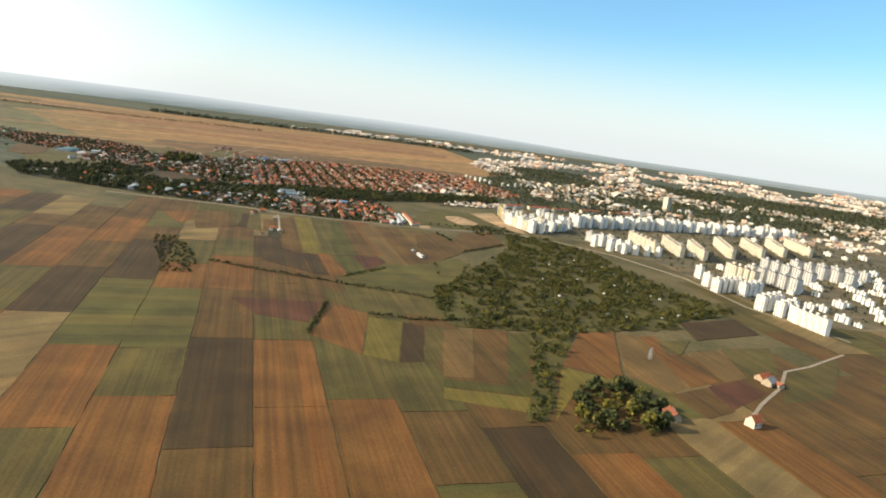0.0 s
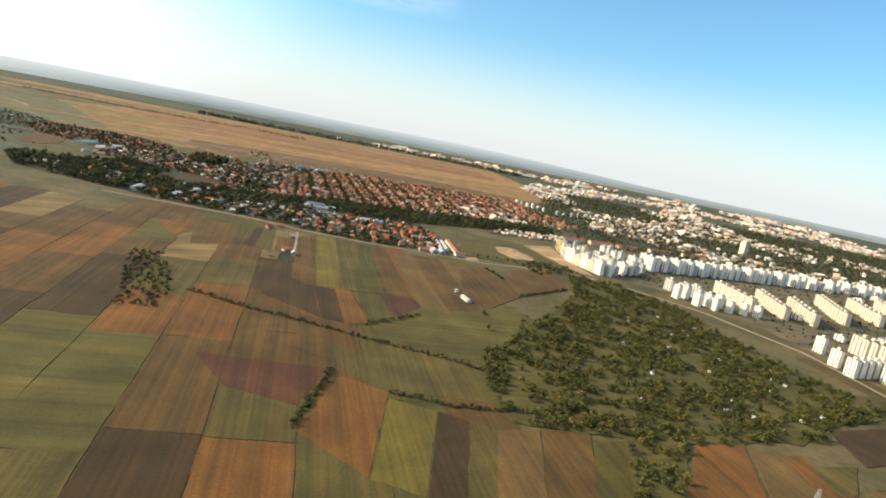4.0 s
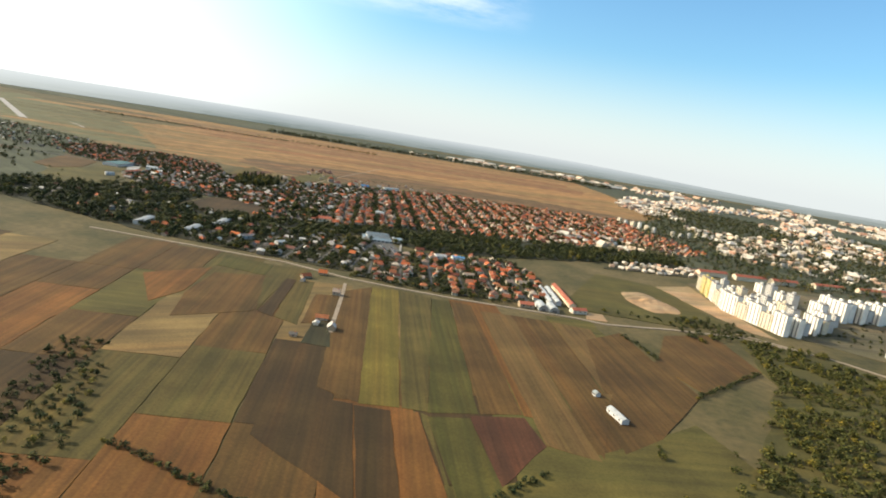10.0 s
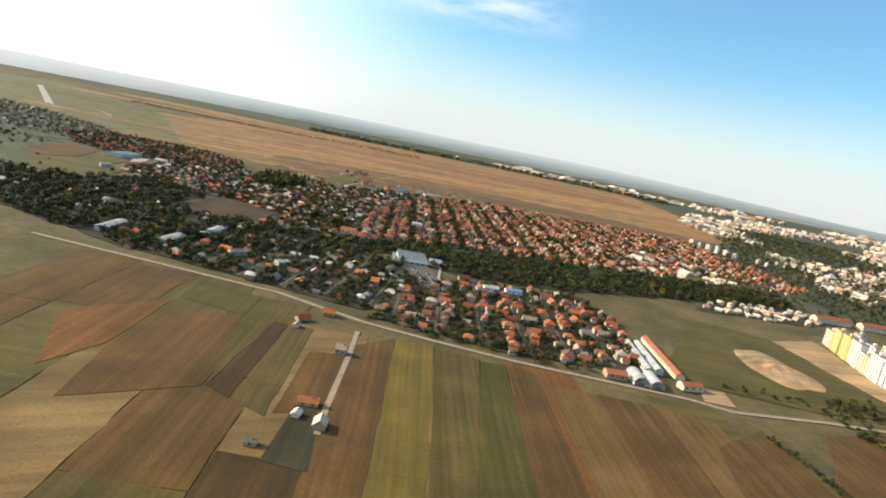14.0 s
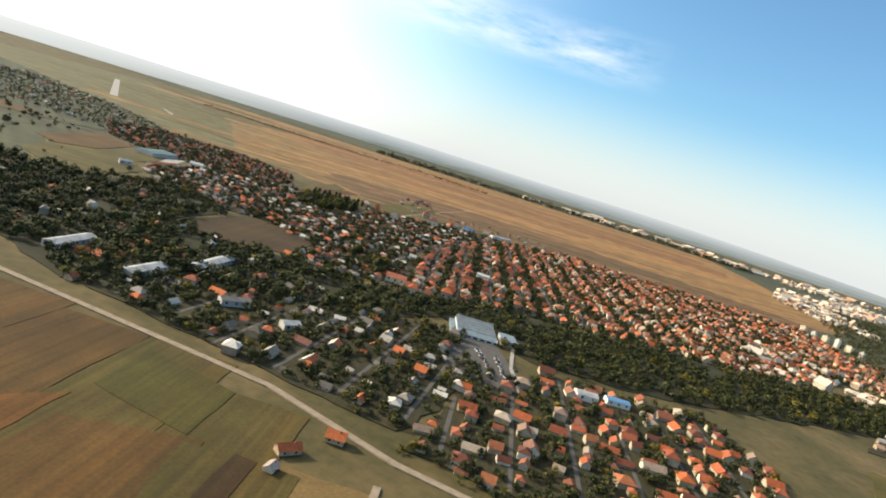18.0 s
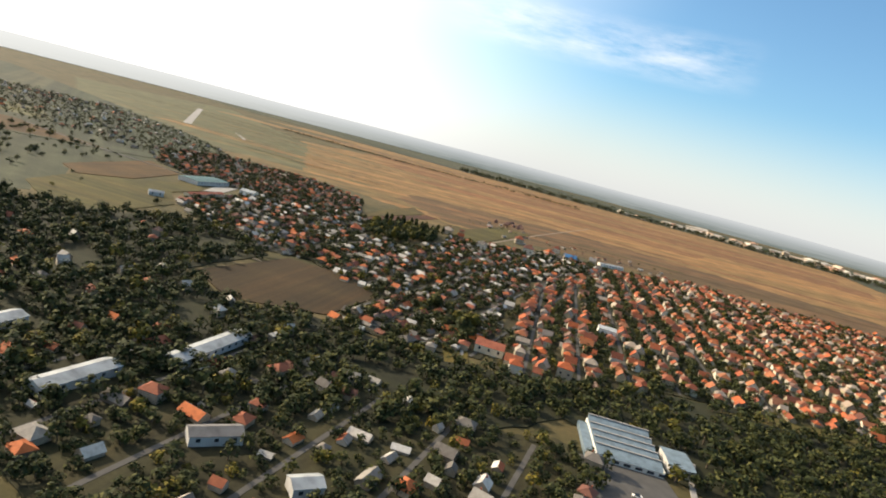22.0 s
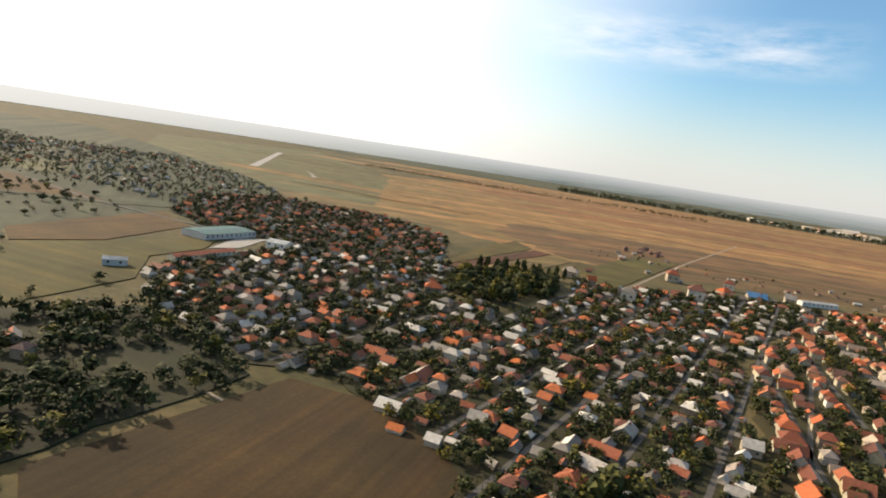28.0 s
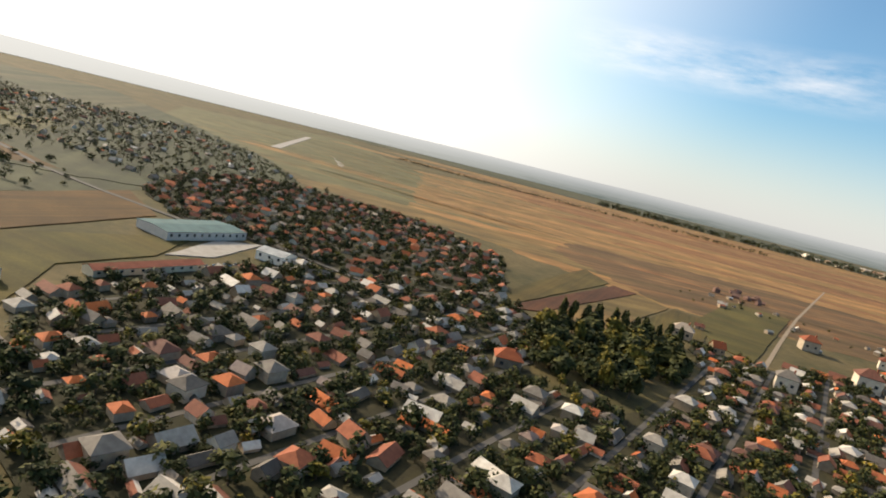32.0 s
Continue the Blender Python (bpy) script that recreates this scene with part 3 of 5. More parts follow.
# fields of the first stretch, below the hedge
field([(-155, 452), (-87, 469), (-87, 419), (-126, 422)], MAROON, "dark maroon ploughed field")
field([(-78, 464), (-50, 456), (-42, 374), (-81, 396)], ORANGE, "orange-brown bare field")
field([(-48, 449), (-23, 446), (-18, 369), (-41, 373)], YELLOW, "yellow-olive crop field")
field([(-22, 447), (-6, 444), (-2, 375), (-17, 369)], DARK, "dark ploughed strip")
field([(-5, 444), (12, 448), (14, 382), (-1, 376)], OLIVE, "olive strip of crop")
field([(9, 441), (31, 453), (30, 359), (11, 356)], PINK, "tan strip of stubble")
field([(32, 454), (58, 463), (51, 357), (31, 359)], BROWN, "brown strip of stubble")
field([(58, 449), (76, 463), (68, 384), (51, 354)], GREEN, "green strip of crop")
field([(11, 353), (50, 354), (66, 373), (63, 343), (12, 342)], GREEN, "green strip of grass")
field([(12, 340), (63, 342), (59, 322), (12, 325)], YELLOW, "golden-brown field")
field([(-96, 508), (-57, 498), (10, 514), (9, 472), (-56, 459), (-87, 479)], OLIVE, "olive meadow behind a hedge", "meadow")
field([(-120, 515), (-96, 508), (-88, 480), (-116, 488)], BROWN, "brown field")
field([(-90, 563), (18, 694), (50, 635), (7, 529), (-64, 538)], MEADOW, "yellow-olive meadow beside the bushes", "meadow")
# strips up to the village road
field([(-218, 792), (-204, 823), (-142, 624), (-165, 630)], BROWN, "dark brown strip")
field([(-204, 823), (-184, 828), (-124, 630), (-142, 624)], YELLOW, "yellow crop strip")
field([(-183, 828), (-157, 828), (-111, 633), (-123, 630)], OLIVE, "olive strip")
field([(-156, 826), (-143, 830), (-89, 644), (-111, 632)], GREEN, "green strip")
field([(-142, 830), (-126, 831), (-69, 655), (-88, 644)], BROWN, "orange-brown strip")
field([(-126, 831), (-118, 820), (-62, 655), (-68, 654)], ORANGE, "narrow orange strip")
field([(-117, 820), (-94, 828), (-32, 627), (-56, 629)], PINK, "pale pinkish bare strip")
field([(-94, 828), (-65, 834), (-25, 696), (-31, 629)], BROWN, "brown strip")
field([(-64, 834), (-34, 836), (-8, 715), (-24, 696)], PINK, "pale brown strip")
field([(-182, 615), (-144, 622), (-116, 550), (-169, 576)], DARK, "dark ploughed field")
field([(-143, 621), (-127, 625), (-99, 550), (-115, 550)], DARK, "dark grey ploughed field")
field([(-125, 623), (-115, 630), (-84, 560), (-98, 548)], ORANGE, "tan-orange strip")
field([(-114, 630), (-110, 629), (-83, 562), (-83, 560)], OLIVE, "narrow olive strip")
field([(-110, 628), (-92, 637), (-70, 586), (-82, 564)], GREEN, "green crop field")
field([(-92, 639), (-68, 652), (-56, 628), (-70, 586)], MAROON, "reddish ploughed field")
field([(-38, 805), (-12, 845), (9, 784), (-16, 717), (-28, 708)], BROWN, "brown field")
field([(23, 865), (66, 897), (83, 819), (32, 746), (9, 784)], BROWN, "broad brown field")
field([(-16, 717), (-2, 714), (3, 695), (-12, 685)], PINK, "pale end of a field")
field([(-340, 734), (-317, 781), (-297, 718), (-299, 686)], ORANGE, "rust-red bare field")
field([(-308, 770), (-273, 793), (-243, 710), (-274, 672), (-295, 716)], BROWN, "orange-brown field with a pale edge")
field([(-331, 824), (-290, 825), (-279, 791), (-319, 790)], GREEN, "dark green field by the road")
field([(-277, 788), (-262, 793), (-244, 719), (-242, 711)], OLIVE, "olive strip")
field([(-263, 795), (-256, 797), (-229, 708), (-241, 712)], DARK, "dark ploughed strip")
field([(-255, 797), (-243, 801), (-211, 704), (-228, 708)], OLIVE, "olive garden strip")
field([(-229, 772), (-213, 781), (-196, 721), (-210, 708)], BROWN, "brown garden plot")
field([(-207, 719), (-195, 719), (-180, 681), (-196, 678)], GARDEN, "garden plots round a farm")
field([(-14, 763), (10, 793), (28, 739), (-2, 666), (-21, 640), (-30, 674)], BROWN, "brown field beside a barn")
# beside the bushes, east
field([(117, 477), (151, 498), (130, 386), (92, 404)], ORANGE, "orange-brown field with tracks")
field([(152, 490), (170, 491), (175, 391), (158, 377), (135, 399)], PINK, "pale pinkish field")
field([(171, 491), (184, 497), (203, 410), (176, 391)], ORANGE, "orange-brown strip")
field([(183, 485), (215, 498), (195, 461), (181, 455)], OLIVE, "olive patch of grass")
field([(181, 454), (199, 461), (207, 411), (202, 410)], BROWN, "brown strip")
field([(201, 464), (235, 484), (230, 425), (208, 411)], PINK, "pale tan field")
field([(237, 486), (286, 507), (263, 443), (231, 425)], OLIVE, "olive field")
field([(190, 398), (224, 419), (231, 399), (192, 362)], MAROON, "rust-red ploughed field")
field([(224, 548), (293, 587), (296, 545), (222, 501)], DARK, "dark ploughed field")
field([(158, 376), (189, 396), (194, 362), (171, 345)], BROWN, "brown rough field")
field([(272, 450), (344, 502), (282, 407), (236, 386)], OLIVE, "olive field beside a track")
field([(91, 399), (128, 386), (97, 369), (74, 315)], YELLOW, "yellowish rough grass")
# round the apartment town and the villages
field([(-59, 892), (-13, 895), (32, 903), (90, 937), (40, 1070), (-25, 1079)], MEADOW, "olive meadow beside the village", "meadow")
bm = bmesh.new()
rings = [[bm.verts.new((22, 977, 4.4))]]
for k in range(1, 9):
    f = k / 8
    ring = []
    for i in range(28):
        a = math.tau * i / 28
        r = f * (1 + 0.30 * noise.noise((math.cos(a) * 1.3, math.sin(a) * 1.3, 4)))
        x, y = 22 + r * 24 * math.cos(a) - r * 11 * math.sin(a), 977 + r * 42 * math.sin(a)
        ring.append(bm.verts.new((x, y, max(-0.1, 3.2 * (1 - f ** 1.6) + (1 - f) * 2.4 * noise.noise((x * 0.13, y * 0.13, 1)) + (0.25 if k < 8 else -0.2)))))
    rings.append(ring)
for i in range(28):
    bm.faces.new((rings[0][0], rings[1][i], rings[1][(i + 1) % 28]))
    for a, b in zip(rings[1:], rings[2:]):
        bm.faces.new((a[i], b[i], b[(i + 1) % 28], a[(i + 1) % 28]))
tagged(mesh_object("soil_heap", bm, SAND), "bare uneven heap of sandy soil on a meadow", "soil heap", kind="structure")
field([(-38, 885), (-24, 891), (-20, 870), (-37, 865)], SAND, "sandy yard by the road", "bare_ground")
field([(39, 1070), (81, 1114), (101, 1011), (126, 931), (107, 938), (91, 964), (72, 1002)], SAND, "sandy building ground beside the apartment blocks", "bare_ground", 1.5)
field([(-629, 1304), (-657, 1487), (-638, 1487), (-619, 1324)], MAROON, "reddish dark ploughed field")
field([(-617, 1321), (-636, 1484), (-608, 1475), (-589, 1337)], DRYGRASS, "tan stubble field")
field([(-587, 1345), (-606, 1478), (-580, 1480), (-560, 1405)], OLIVE, "olive field")
field([(-647, 1322), (-677, 1426), (-700, 1520), (-662, 1490), (-631, 1310)], OLIVE, "olive meadow")
field([(-589, 1482), (-608, 1619), (-564, 1637), (-532, 1400), (-558, 1410)], MEADOW, "olive meadow beside a track", "meadow")
field([(-740, 1067), (-778, 1076), (-845, 1205), (-779, 1193), (-735, 1115)], BROWN, "brown field beside the road")
field([(-612, 1010), (-640, 992), (-700, 1010), (-735, 1060), (-733, 1120), (-738, 1195), (-703, 1160), (-690, 1120), (-646, 1092)], MEADOW, "olive meadow beside the village", "meadow")
field([(-706, 1165), (-733, 1203), (-728, 1226), (-703, 1186)], CONCRETE, "pale grey hard court", "bare_ground")
# airfield
ribbon("runway", [(-1411, 1672), (-2091, 2232)], 16.9, CONCRETE, "pale concrete runway far off", 0.7)

# roads
ribbon("road", [(-458, 819), (-335, 835), (-287, 841), (-226, 833), (-185, 836), (-141, 841), (-84, 853), (-46, 861), (-22, 861), (32, 889), (92, 913), (154, 900)], 3.4, TRACK, "pale dusty village road")
ribbon("road", [(-224, 816), (-213, 782), (-195, 722), (-189, 704)], 2.6, TRACK, "pale farm lane")
ribbon("track", [(356, 517), (301, 471), (271, 451), (250, 416), (219, 380), (196, 349)], 2.4, TRACK, "pale winding dirt track")
ribbon("road", [(-1028, 1165), (-900, 1172), (-836, 1186), (-771, 1205), (-732, 1233), (-675, 1243), (-650, 1262)], 3.6, ASPHALT, "grey village road")
ribbon("track", [(-524, 1385), (-541, 1500), (-562, 1651), (-613, 2087)], 2.4, TRACK, "straight pale track over the plain", 0.2)
ribbon("road", [(90, 924), (166, 898), (238, 850), (305, 756), (330, 648), (390, 561)], 3.6, TRACK, "pale road along the apartment town", 0.4)

# ---- villages ----
RED = [(-337, 1047), (-300, 1065), (-271, 1118), (-231, 1147), (-141, 1198), (-45, 1266), (40, 1412), (70, 1655), (40, 1780), (-60, 1755), (-240, 1665), (-330, 1650), (-405, 1535), (-414, 1290), (-376, 1151)]
GREY = [(-345, 1052), (-371, 1030), (-415, 1012), (-433, 1078), (-503, 1094), (-526, 1076), (-600, 1080), (-655, 1102), (-690, 1150), (-690, 1225), (-655, 1255), (-646, 1321), (-602, 1296), (-560, 1225), (-530, 1240), (-526, 1310), (-560, 1385), (-529, 1390), (-500, 1440), (-455, 1524), (-412, 1528), (-420, 1290), (-380, 1151)]
NORTH = [(-692, 1242), (-776, 1205), (-850, 1215), (-947, 1288), (-965, 1400), (-880, 1440), (-833, 1455), (-720, 1425), (-649, 1335), (-656, 1262)]
NEAR = [(-229, 845), (-235, 913), (-209, 998), (-119, 1043), (-65, 926), (-77, 876), (-143, 853)]
WEST = [(-408, 846), (-453, 923), (-391, 972), (-306, 985), (-287, 1004), (-230, 996), (-220, 950), (-236, 923), (-237, 855), (-332, 849)]
field(RED, GARDEN, "gardens and yards of a village", "village_ground", 3)
field(GREY, GARDEN, "gardens and yards of a village", "village_ground", 3)
field(NORTH, GARDEN, "gardens and yards of a village", "village_ground", 3)
field(NEAR, GARDEN, "gardens and yards of a village", "village_ground", 3)
field(WEST, GARDEN, "gardens and yards of a village", "village_ground", 3)


STREETS = []


def off_street(p):
    """Whether a tree at p leaves the village streets free."""
    for a, d, long in STREETS:
        x, y = p[0] - a.x, p[1] - a.y
        along = x * d.x + y * d.y
        if -2 < along < long + 2 and abs(x * d.y - y * d.x) < 2.8:
            return False
    return True


rnd = random.Random(11)
red_models = [house_thing(*k, RED_ROOF, PALE_PLASTER, f"pale plastered village house with a red tiled {k[0]} roof", "red-roofed village houses") for k in KINDS[:5]]
grey_models = [house_thing(*k, GREY_ROOF, PLASTER, f"low village house with a weathered grey {k[0]} roof", "grey-roofed village houses") for k in KINDS]


def settle(name, pts, turn, lane, step, models, far_roofs, near, share, seed, keep=0.9, sizes=(0.78, 1.08), loose=1.0, flat=0.85, setback=6.1, cross=0.55):
    """Fills a village: houses near the path as things, the rest joined."""
    rnd = random.Random(seed)
    spots, roads = streets(pts, turn, lane, step, rnd, keep, setback, cross)
    rest = []
    used = 0
    spots = [(x + rnd.uniform(-loose, loose), y + rnd.uniform(-loose, loose), a + rnd.uniform(-0.06, 0.06) * loose) for x, y, a in spots]
    spots = clear(spots)
    for x, y, a in spots:
        k = rnd.randrange(len(models))
        s = rnd.uniform(*sizes)
        if near(x, y) and used < share:
            used += 1
            ob = copy_thing(models[k], pose(x, y, 0.3, 0, 0, math.degrees(a)))
            ob.scale = (s, s, s * flat)
        else:
            rest.append((k, x, y, 0.3, a, s, s, s * flat))
    if rest:
        crowd(name, SHAPES, rest, [PALE_PLASTERS if far_roofs == RED_ROOFS else PLASTERS, far_roofs], "plastered village houses with tiled roofs", "houses")
    for a, b in roads:
        STREETS.append((a, (b - a).normalized(), (b - a).length))
        ribbon("street", [a[:], ((a + b) / 2)[:], b[:]], 1.9, ASPHALT, "narrow village street")
    return spots


taken = settle("village_houses", RED, 109, 28.0, 7.6, red_models, RED_ROOFS, lambda x, y: y < 1290 - 0.17 * x, 110, 3, 0.78, (0.45, 0.9), 1.8, 1.0, 5.6, 0.45)
taken += settle("village_houses", GREY, 98, 24.0, 8.4, grey_models, GREY_ROOFS, lambda x, y: y < 1300 and x > -640, 115, 13, 0.92, (0.42, 0.86), 3.4, 0.8)
taken += settle("village_houses", NORTH, 35, 27.0, 9.0, red_models, RED_ROOFS, lambda x, y: False, 0, 5, 0.72, (0.42, 0.8), 3.0)
taken += settle("village_houses", NEAR, 106, 27.0, 9.6, red_models, RED_ROOFS, lambda x, y: y < 955, 40, 7, 0.78, (0.45, 0.92), 3.0)
taken += settle("village_houses", WEST, 100, 29.0, 11.0, grey_models, GREY_ROOFS, lambda x, y: True, 30, 9, 0.66, (0.45, 0.85), 3.4)

for ob in red_models + grey_models:
    for o in (*ob.children_recursive, ob):
        bpy.data.objects.remove(o)

rnd = random.Random(19)
spots = [(rnd.choice((0, 2, 5)), x, y, 0.3, 1.7 + rnd.choice((0, 1.57)) + rnd.uniform(-0.3, 0.3), rnd.uniform(0.3, 0.6), rnd.uniform(0.3, 0.5), 0.4) for x, y in clear(scatter(GREY, 10, rnd, 0.6)) if all((x - q[0]) ** 2 + (y - q[1]) ** 2 > 20 for q in taken)]
crowd("garden_sheds", SHAPES, spots, [PLASTERS, GREY_ROOFS], "low sheds and outbuildings in village yards", "sheds")

# ---- woods ----
rnd = random.Random(5)
BUSH = [(86, 900), (86, 795), (50, 690), (30, 640), (0, 560), (-4, 515), (14, 453), (77, 466), (69, 385), (58, 310), (70, 314), (89, 398), (113, 475), (154, 498), (212, 524), (227, 554), (301, 605), (296, 627), (245, 708), (215, 800), (205, 840), (150, 905)]
field(BUSH, FLOOR2, "olive rough grass under bushes", "scrubland", 3)
woods("bushes", [p for p in scatter(BUSH, 4.1, rnd, 0.95) if 0.5 * noise.noise((p[0] * 0.028, p[1] * 0.028, 3)) + 0.8 * noise.noise((p[0] * 0.075, p[1] * 0.075, 7)) > -0.12], "dense olive-green bushes and scrub", (1.7, 5.6), 1, 0.14, False, LEAVES_BUSH)
woods("bushes", scatter([(-13, 652), (-2, 603), (67, 596), (89, 744)], 10, rnd, 0.35), "scattered bushes on a meadow", (2, 4.7), 2, 0.1, False, LEAVES_BUSH)
woods("bushes", scatter([(99, 368), (128, 384), (151, 359), (136, 318), (81, 300)], 6, rnd, 0.7), "leafy trees and bushes round huts", (2.8, 6.5), 3, 0.3, False, LEAVES_BUSH)
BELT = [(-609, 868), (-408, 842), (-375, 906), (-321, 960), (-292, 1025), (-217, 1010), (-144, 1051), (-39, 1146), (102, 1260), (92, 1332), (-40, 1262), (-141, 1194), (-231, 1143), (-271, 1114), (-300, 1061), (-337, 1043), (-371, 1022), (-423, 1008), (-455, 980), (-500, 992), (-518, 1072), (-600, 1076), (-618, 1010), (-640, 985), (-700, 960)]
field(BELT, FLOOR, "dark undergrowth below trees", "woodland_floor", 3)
woods("trees", [p for p in scatter(BELT, 7, rnd, 0.95) if noise.noise((p[0] * 0.03, p[1] * 0.03, 5)) > -0.32], "dark belt of leafy woodland", (4.7, 8.6), 4, 0.06)
for pts, gap, keep, seed in ((RED, 5.0, 0.85, 21), (GREY, 4.5, 0.92, 22), (NORTH, 5.6, 0.85, 23), (NEAR, 6.0, 0.85, 24), (WEST, 5.2, 0.88, 25)):
    spots = [p for p in scatter(pts, gap, rnd, keep) if off_street(p) and all((p[0] - q[0]) ** 2 + (p[1] - q[1]) ** 2 > 9 for q in taken)]
    woods("trees", spots, "garden trees between village houses", (2.8, 6.2) if seed < 23 else (3.0, 6.0), seed, 0.08)
woods("trees", scatter([(-606, 1290), (-600, 1330), (-566, 1372), (-530, 1312), (-532, 1240), (-560, 1222)], 9.5, rnd, 0.7), "grove of tall leafy trees", (4.6, 8.6), 31, 0.3)

WOODSIDE = [(-608, 878), (-425, 859), (-393, 914), (-338, 965), (-430, 985), (-508, 985), (-560, 1040), (-590, 1020), (-640, 960)]
spots = [(rnd.randrange(6), x, y, 0.4, rnd.uniform(0, 3.1), 0.65, 0.65, 0.65) for x, y in clear(scatter(WOODSIDE, 18.8, rnd, 0.5))]
crowd("village_houses", SHAPES, spots, [PLASTERS, GREY_ROOFS], "scattered houses among woodland trees", "houses")

# ---- apartment town ----


def apartment(wide, deep, high, material, label, bays=4):
    """A block: body, flat roof with parapet and lift house, and columns of loggias."""
    root = tagged(new("apartment_building"), label, "apartment building", "apartment blocks")
    bm = bmesh.new()
    box(bm, -wide / 2, wide / 2, -deep / 2, deep / 2, 0, high)
    part("wall", bm, material, root)
    bm = bmesh.new()
    box(bm, -wide / 2 - 0.15, wide / 2 + 0.15, -deep / 2 - 0.15, deep / 2 + 0.15, high + 0.004, high + 0.5)
    part("roof", bm, TAR, root)
    bm = bmesh.new()
    box(bm, -1.6, 1.6, -1.3, 1.3, high + 0.5, high + 2.6)
    part("lift_house", bm, material, root)
    for s in (-1, 1):
        for i in range(bays):
            x = (i + 0.5) / bays * wide - wide / 2
            bm = bmesh.new()
            box(bm, x - wide / bays * 0.17, x + wide / bays * 0.17, s * deep / 2 - 0.2, s * deep / 2 + 0.25, 0.8, high - 0.5)
            part("loggia_column", bm, LOGGIA, root)
    return root


models = [apartment(12.2, 6.8, 20.4, WHITE, "white apartment tower with columns of windows", 3), apartment(19, 6.8, 16.3, CREAM, "cream apartment block with columns of windows"), apartment(20.4, 6.8, 21.8, WHITE, "tall white apartment block with columns of windows"), apartment(17.7, 8.2, 21.8, YELLOWISH, "yellow and white apartment block with columns of windows"), apartment(13.6, 6.8, 15, GREYISH, "pale grey apartment block with columns of windows", 3), apartment(13.6, 13.6, 35.4, CREAM, "tall slender cream tower block", 3), apartment(19, 6.8, 10.9, WHITE, "low white apartment block with columns of windows", 2)]


def block(k, x, y, turn, s=1.0):
    ob = copy_thing(models[k], pose(x, y, 0.1, 0, 0, turn))
    ob.scale = (s, s, s)


def row(k, a, b, count, turn, s=1.0, kinds=None):
    for i in range(count):
        f = i / max(1, count - 1)
        block(kinds[i % len(kinds)] if kinds else k, a[0] + (b[0] - a[0]) * f, a[1] + (b[1] - a[1]) * f, turn, s)


field([(82, 1131), (101, 1008), (157, 951), (266, 912), (370, 602), (610, 626), (928, 1029), (1034, 1477), (425, 1357)], TOWN, "grey-brown ground between apartment blocks", "town_ground", 3)
row(3, (93, 1109), (99, 1024), 6, 92, 0.88, (1, 3, 3, 2, 1, 2))
row(3, (103, 1008), (133, 959), 5, 117, 0.88, (2, 1, 2, 1, 2))
row(2, (146, 963), (191, 1012), 5, 117, 0.8, (2, 4, 2, 1, 4))
row(6, (122, 1131), (135, 1067), 4, 96, 0.9, (4, 6, 1, 6))
row(6, (146, 1082), (162, 1020), 5, 100, 0.95, (6, 4, 6, 1, 4))
row(6, (173, 1170), (190, 1111), 4, 100, 1.0, (6, 4, 6, 4))
row(2, (173, 998), (208, 1046), 4, 117, 0.8, (4, 2, 6, 4))
row(2, (196, 1056), (226, 1114), 4, 110, 0.9, (2, 6, 4, 2))
row(2, (234, 1100), (347, 1167), 8, 110, 0.85, (4, 6, 2))
row(2, (226, 1082), (340, 1150), 11, 117, 1.0, (2, 0, 2, 4))
row(2, (358, 1161), (486, 1227), 11, 114, 1.0, (0, 2, 2, 4, 2))
row(2, (506, 1233), (747, 1343), 14, 113, 0.95, (2, 0, 2, 4))
for a, b, n in (((304, 1002), (315, 925), 6), ((360, 1004), (351, 916), 7), ((398, 994), (384, 912), 6), ((475, 1077), (450, 967), 8), ((538, 1111), (519, 1014), 7), ((608, 1162), (579, 1060), 7), ((661, 1195), (647, 1102), 7)):
    row(1, a, b, n, 98)
row(4, (223, 946), (251, 922), 3, 117)
row(0, (221, 906), (248, 928), 3, 117, 0.8)
row(0, (239, 884), (269, 899), 3, 117, 0.8)
row(0, (258, 878), (310, 886), 4, 117, 0.7)
row(0, (326, 772), (319, 729), 2, 117, 0.8)
row(0, (320, 704), (354, 722), 5, 117, 0.8)
row(0, (350, 701), (375, 718), 4, 117, 0.8)
row(0, (342, 641), (370, 662), 4, 117, 0.85)
row(0, (355, 626), (377, 643), 3, 117, 0.8)
row(2, (362, 609), (372, 579), 5, 98, 0.75)
row(1, (379, 797), (391, 772), 4, 98, 1.2)
row(4, (415, 819), (441, 760), 5, 98, 1.2)
row(4, (469, 891), (494, 822), 5, 98, 1.2)
row(4, (524, 913), (571, 856), 5, 98, 1.2)
row(4, (576, 934), (624, 910), 4, 117)
block(5, 552, 1588, 30)
rnd = random.Random(18)
for x, y in scatter([(387, 604), (414, 758), (596, 945), (787, 1024), (876, 963), (581, 647)], 30, rnd, 0.8):
    block(6, x, y, 112 + rnd.uniform(-6, 6), rnd.uniform(0.4, 0.75))
row(0, (39, 1767), (103, 1680), 6, 117, 0.62, (1, 4, 1, 0))
row(4, (136, 1658), (248, 1767), 7, 60, 0.65, (1, 6, 4))
row(1, (287, 1807), (455, 1859), 7, 117, 0.7)
rnd = random.Random(8)
for i in range(40):
    x = rnd.uniform(260, 800)
    block(6, *spread(x, 520 + x * 0.9 + rnd.uniform(-20, 620)), rnd.choice((98, 110, 117, 120)), rnd.uniform(0.5, 0.85))
for ob in models:
    for o in (*ob.children_recursive, ob):
        bpy.data.objects.remove(o)

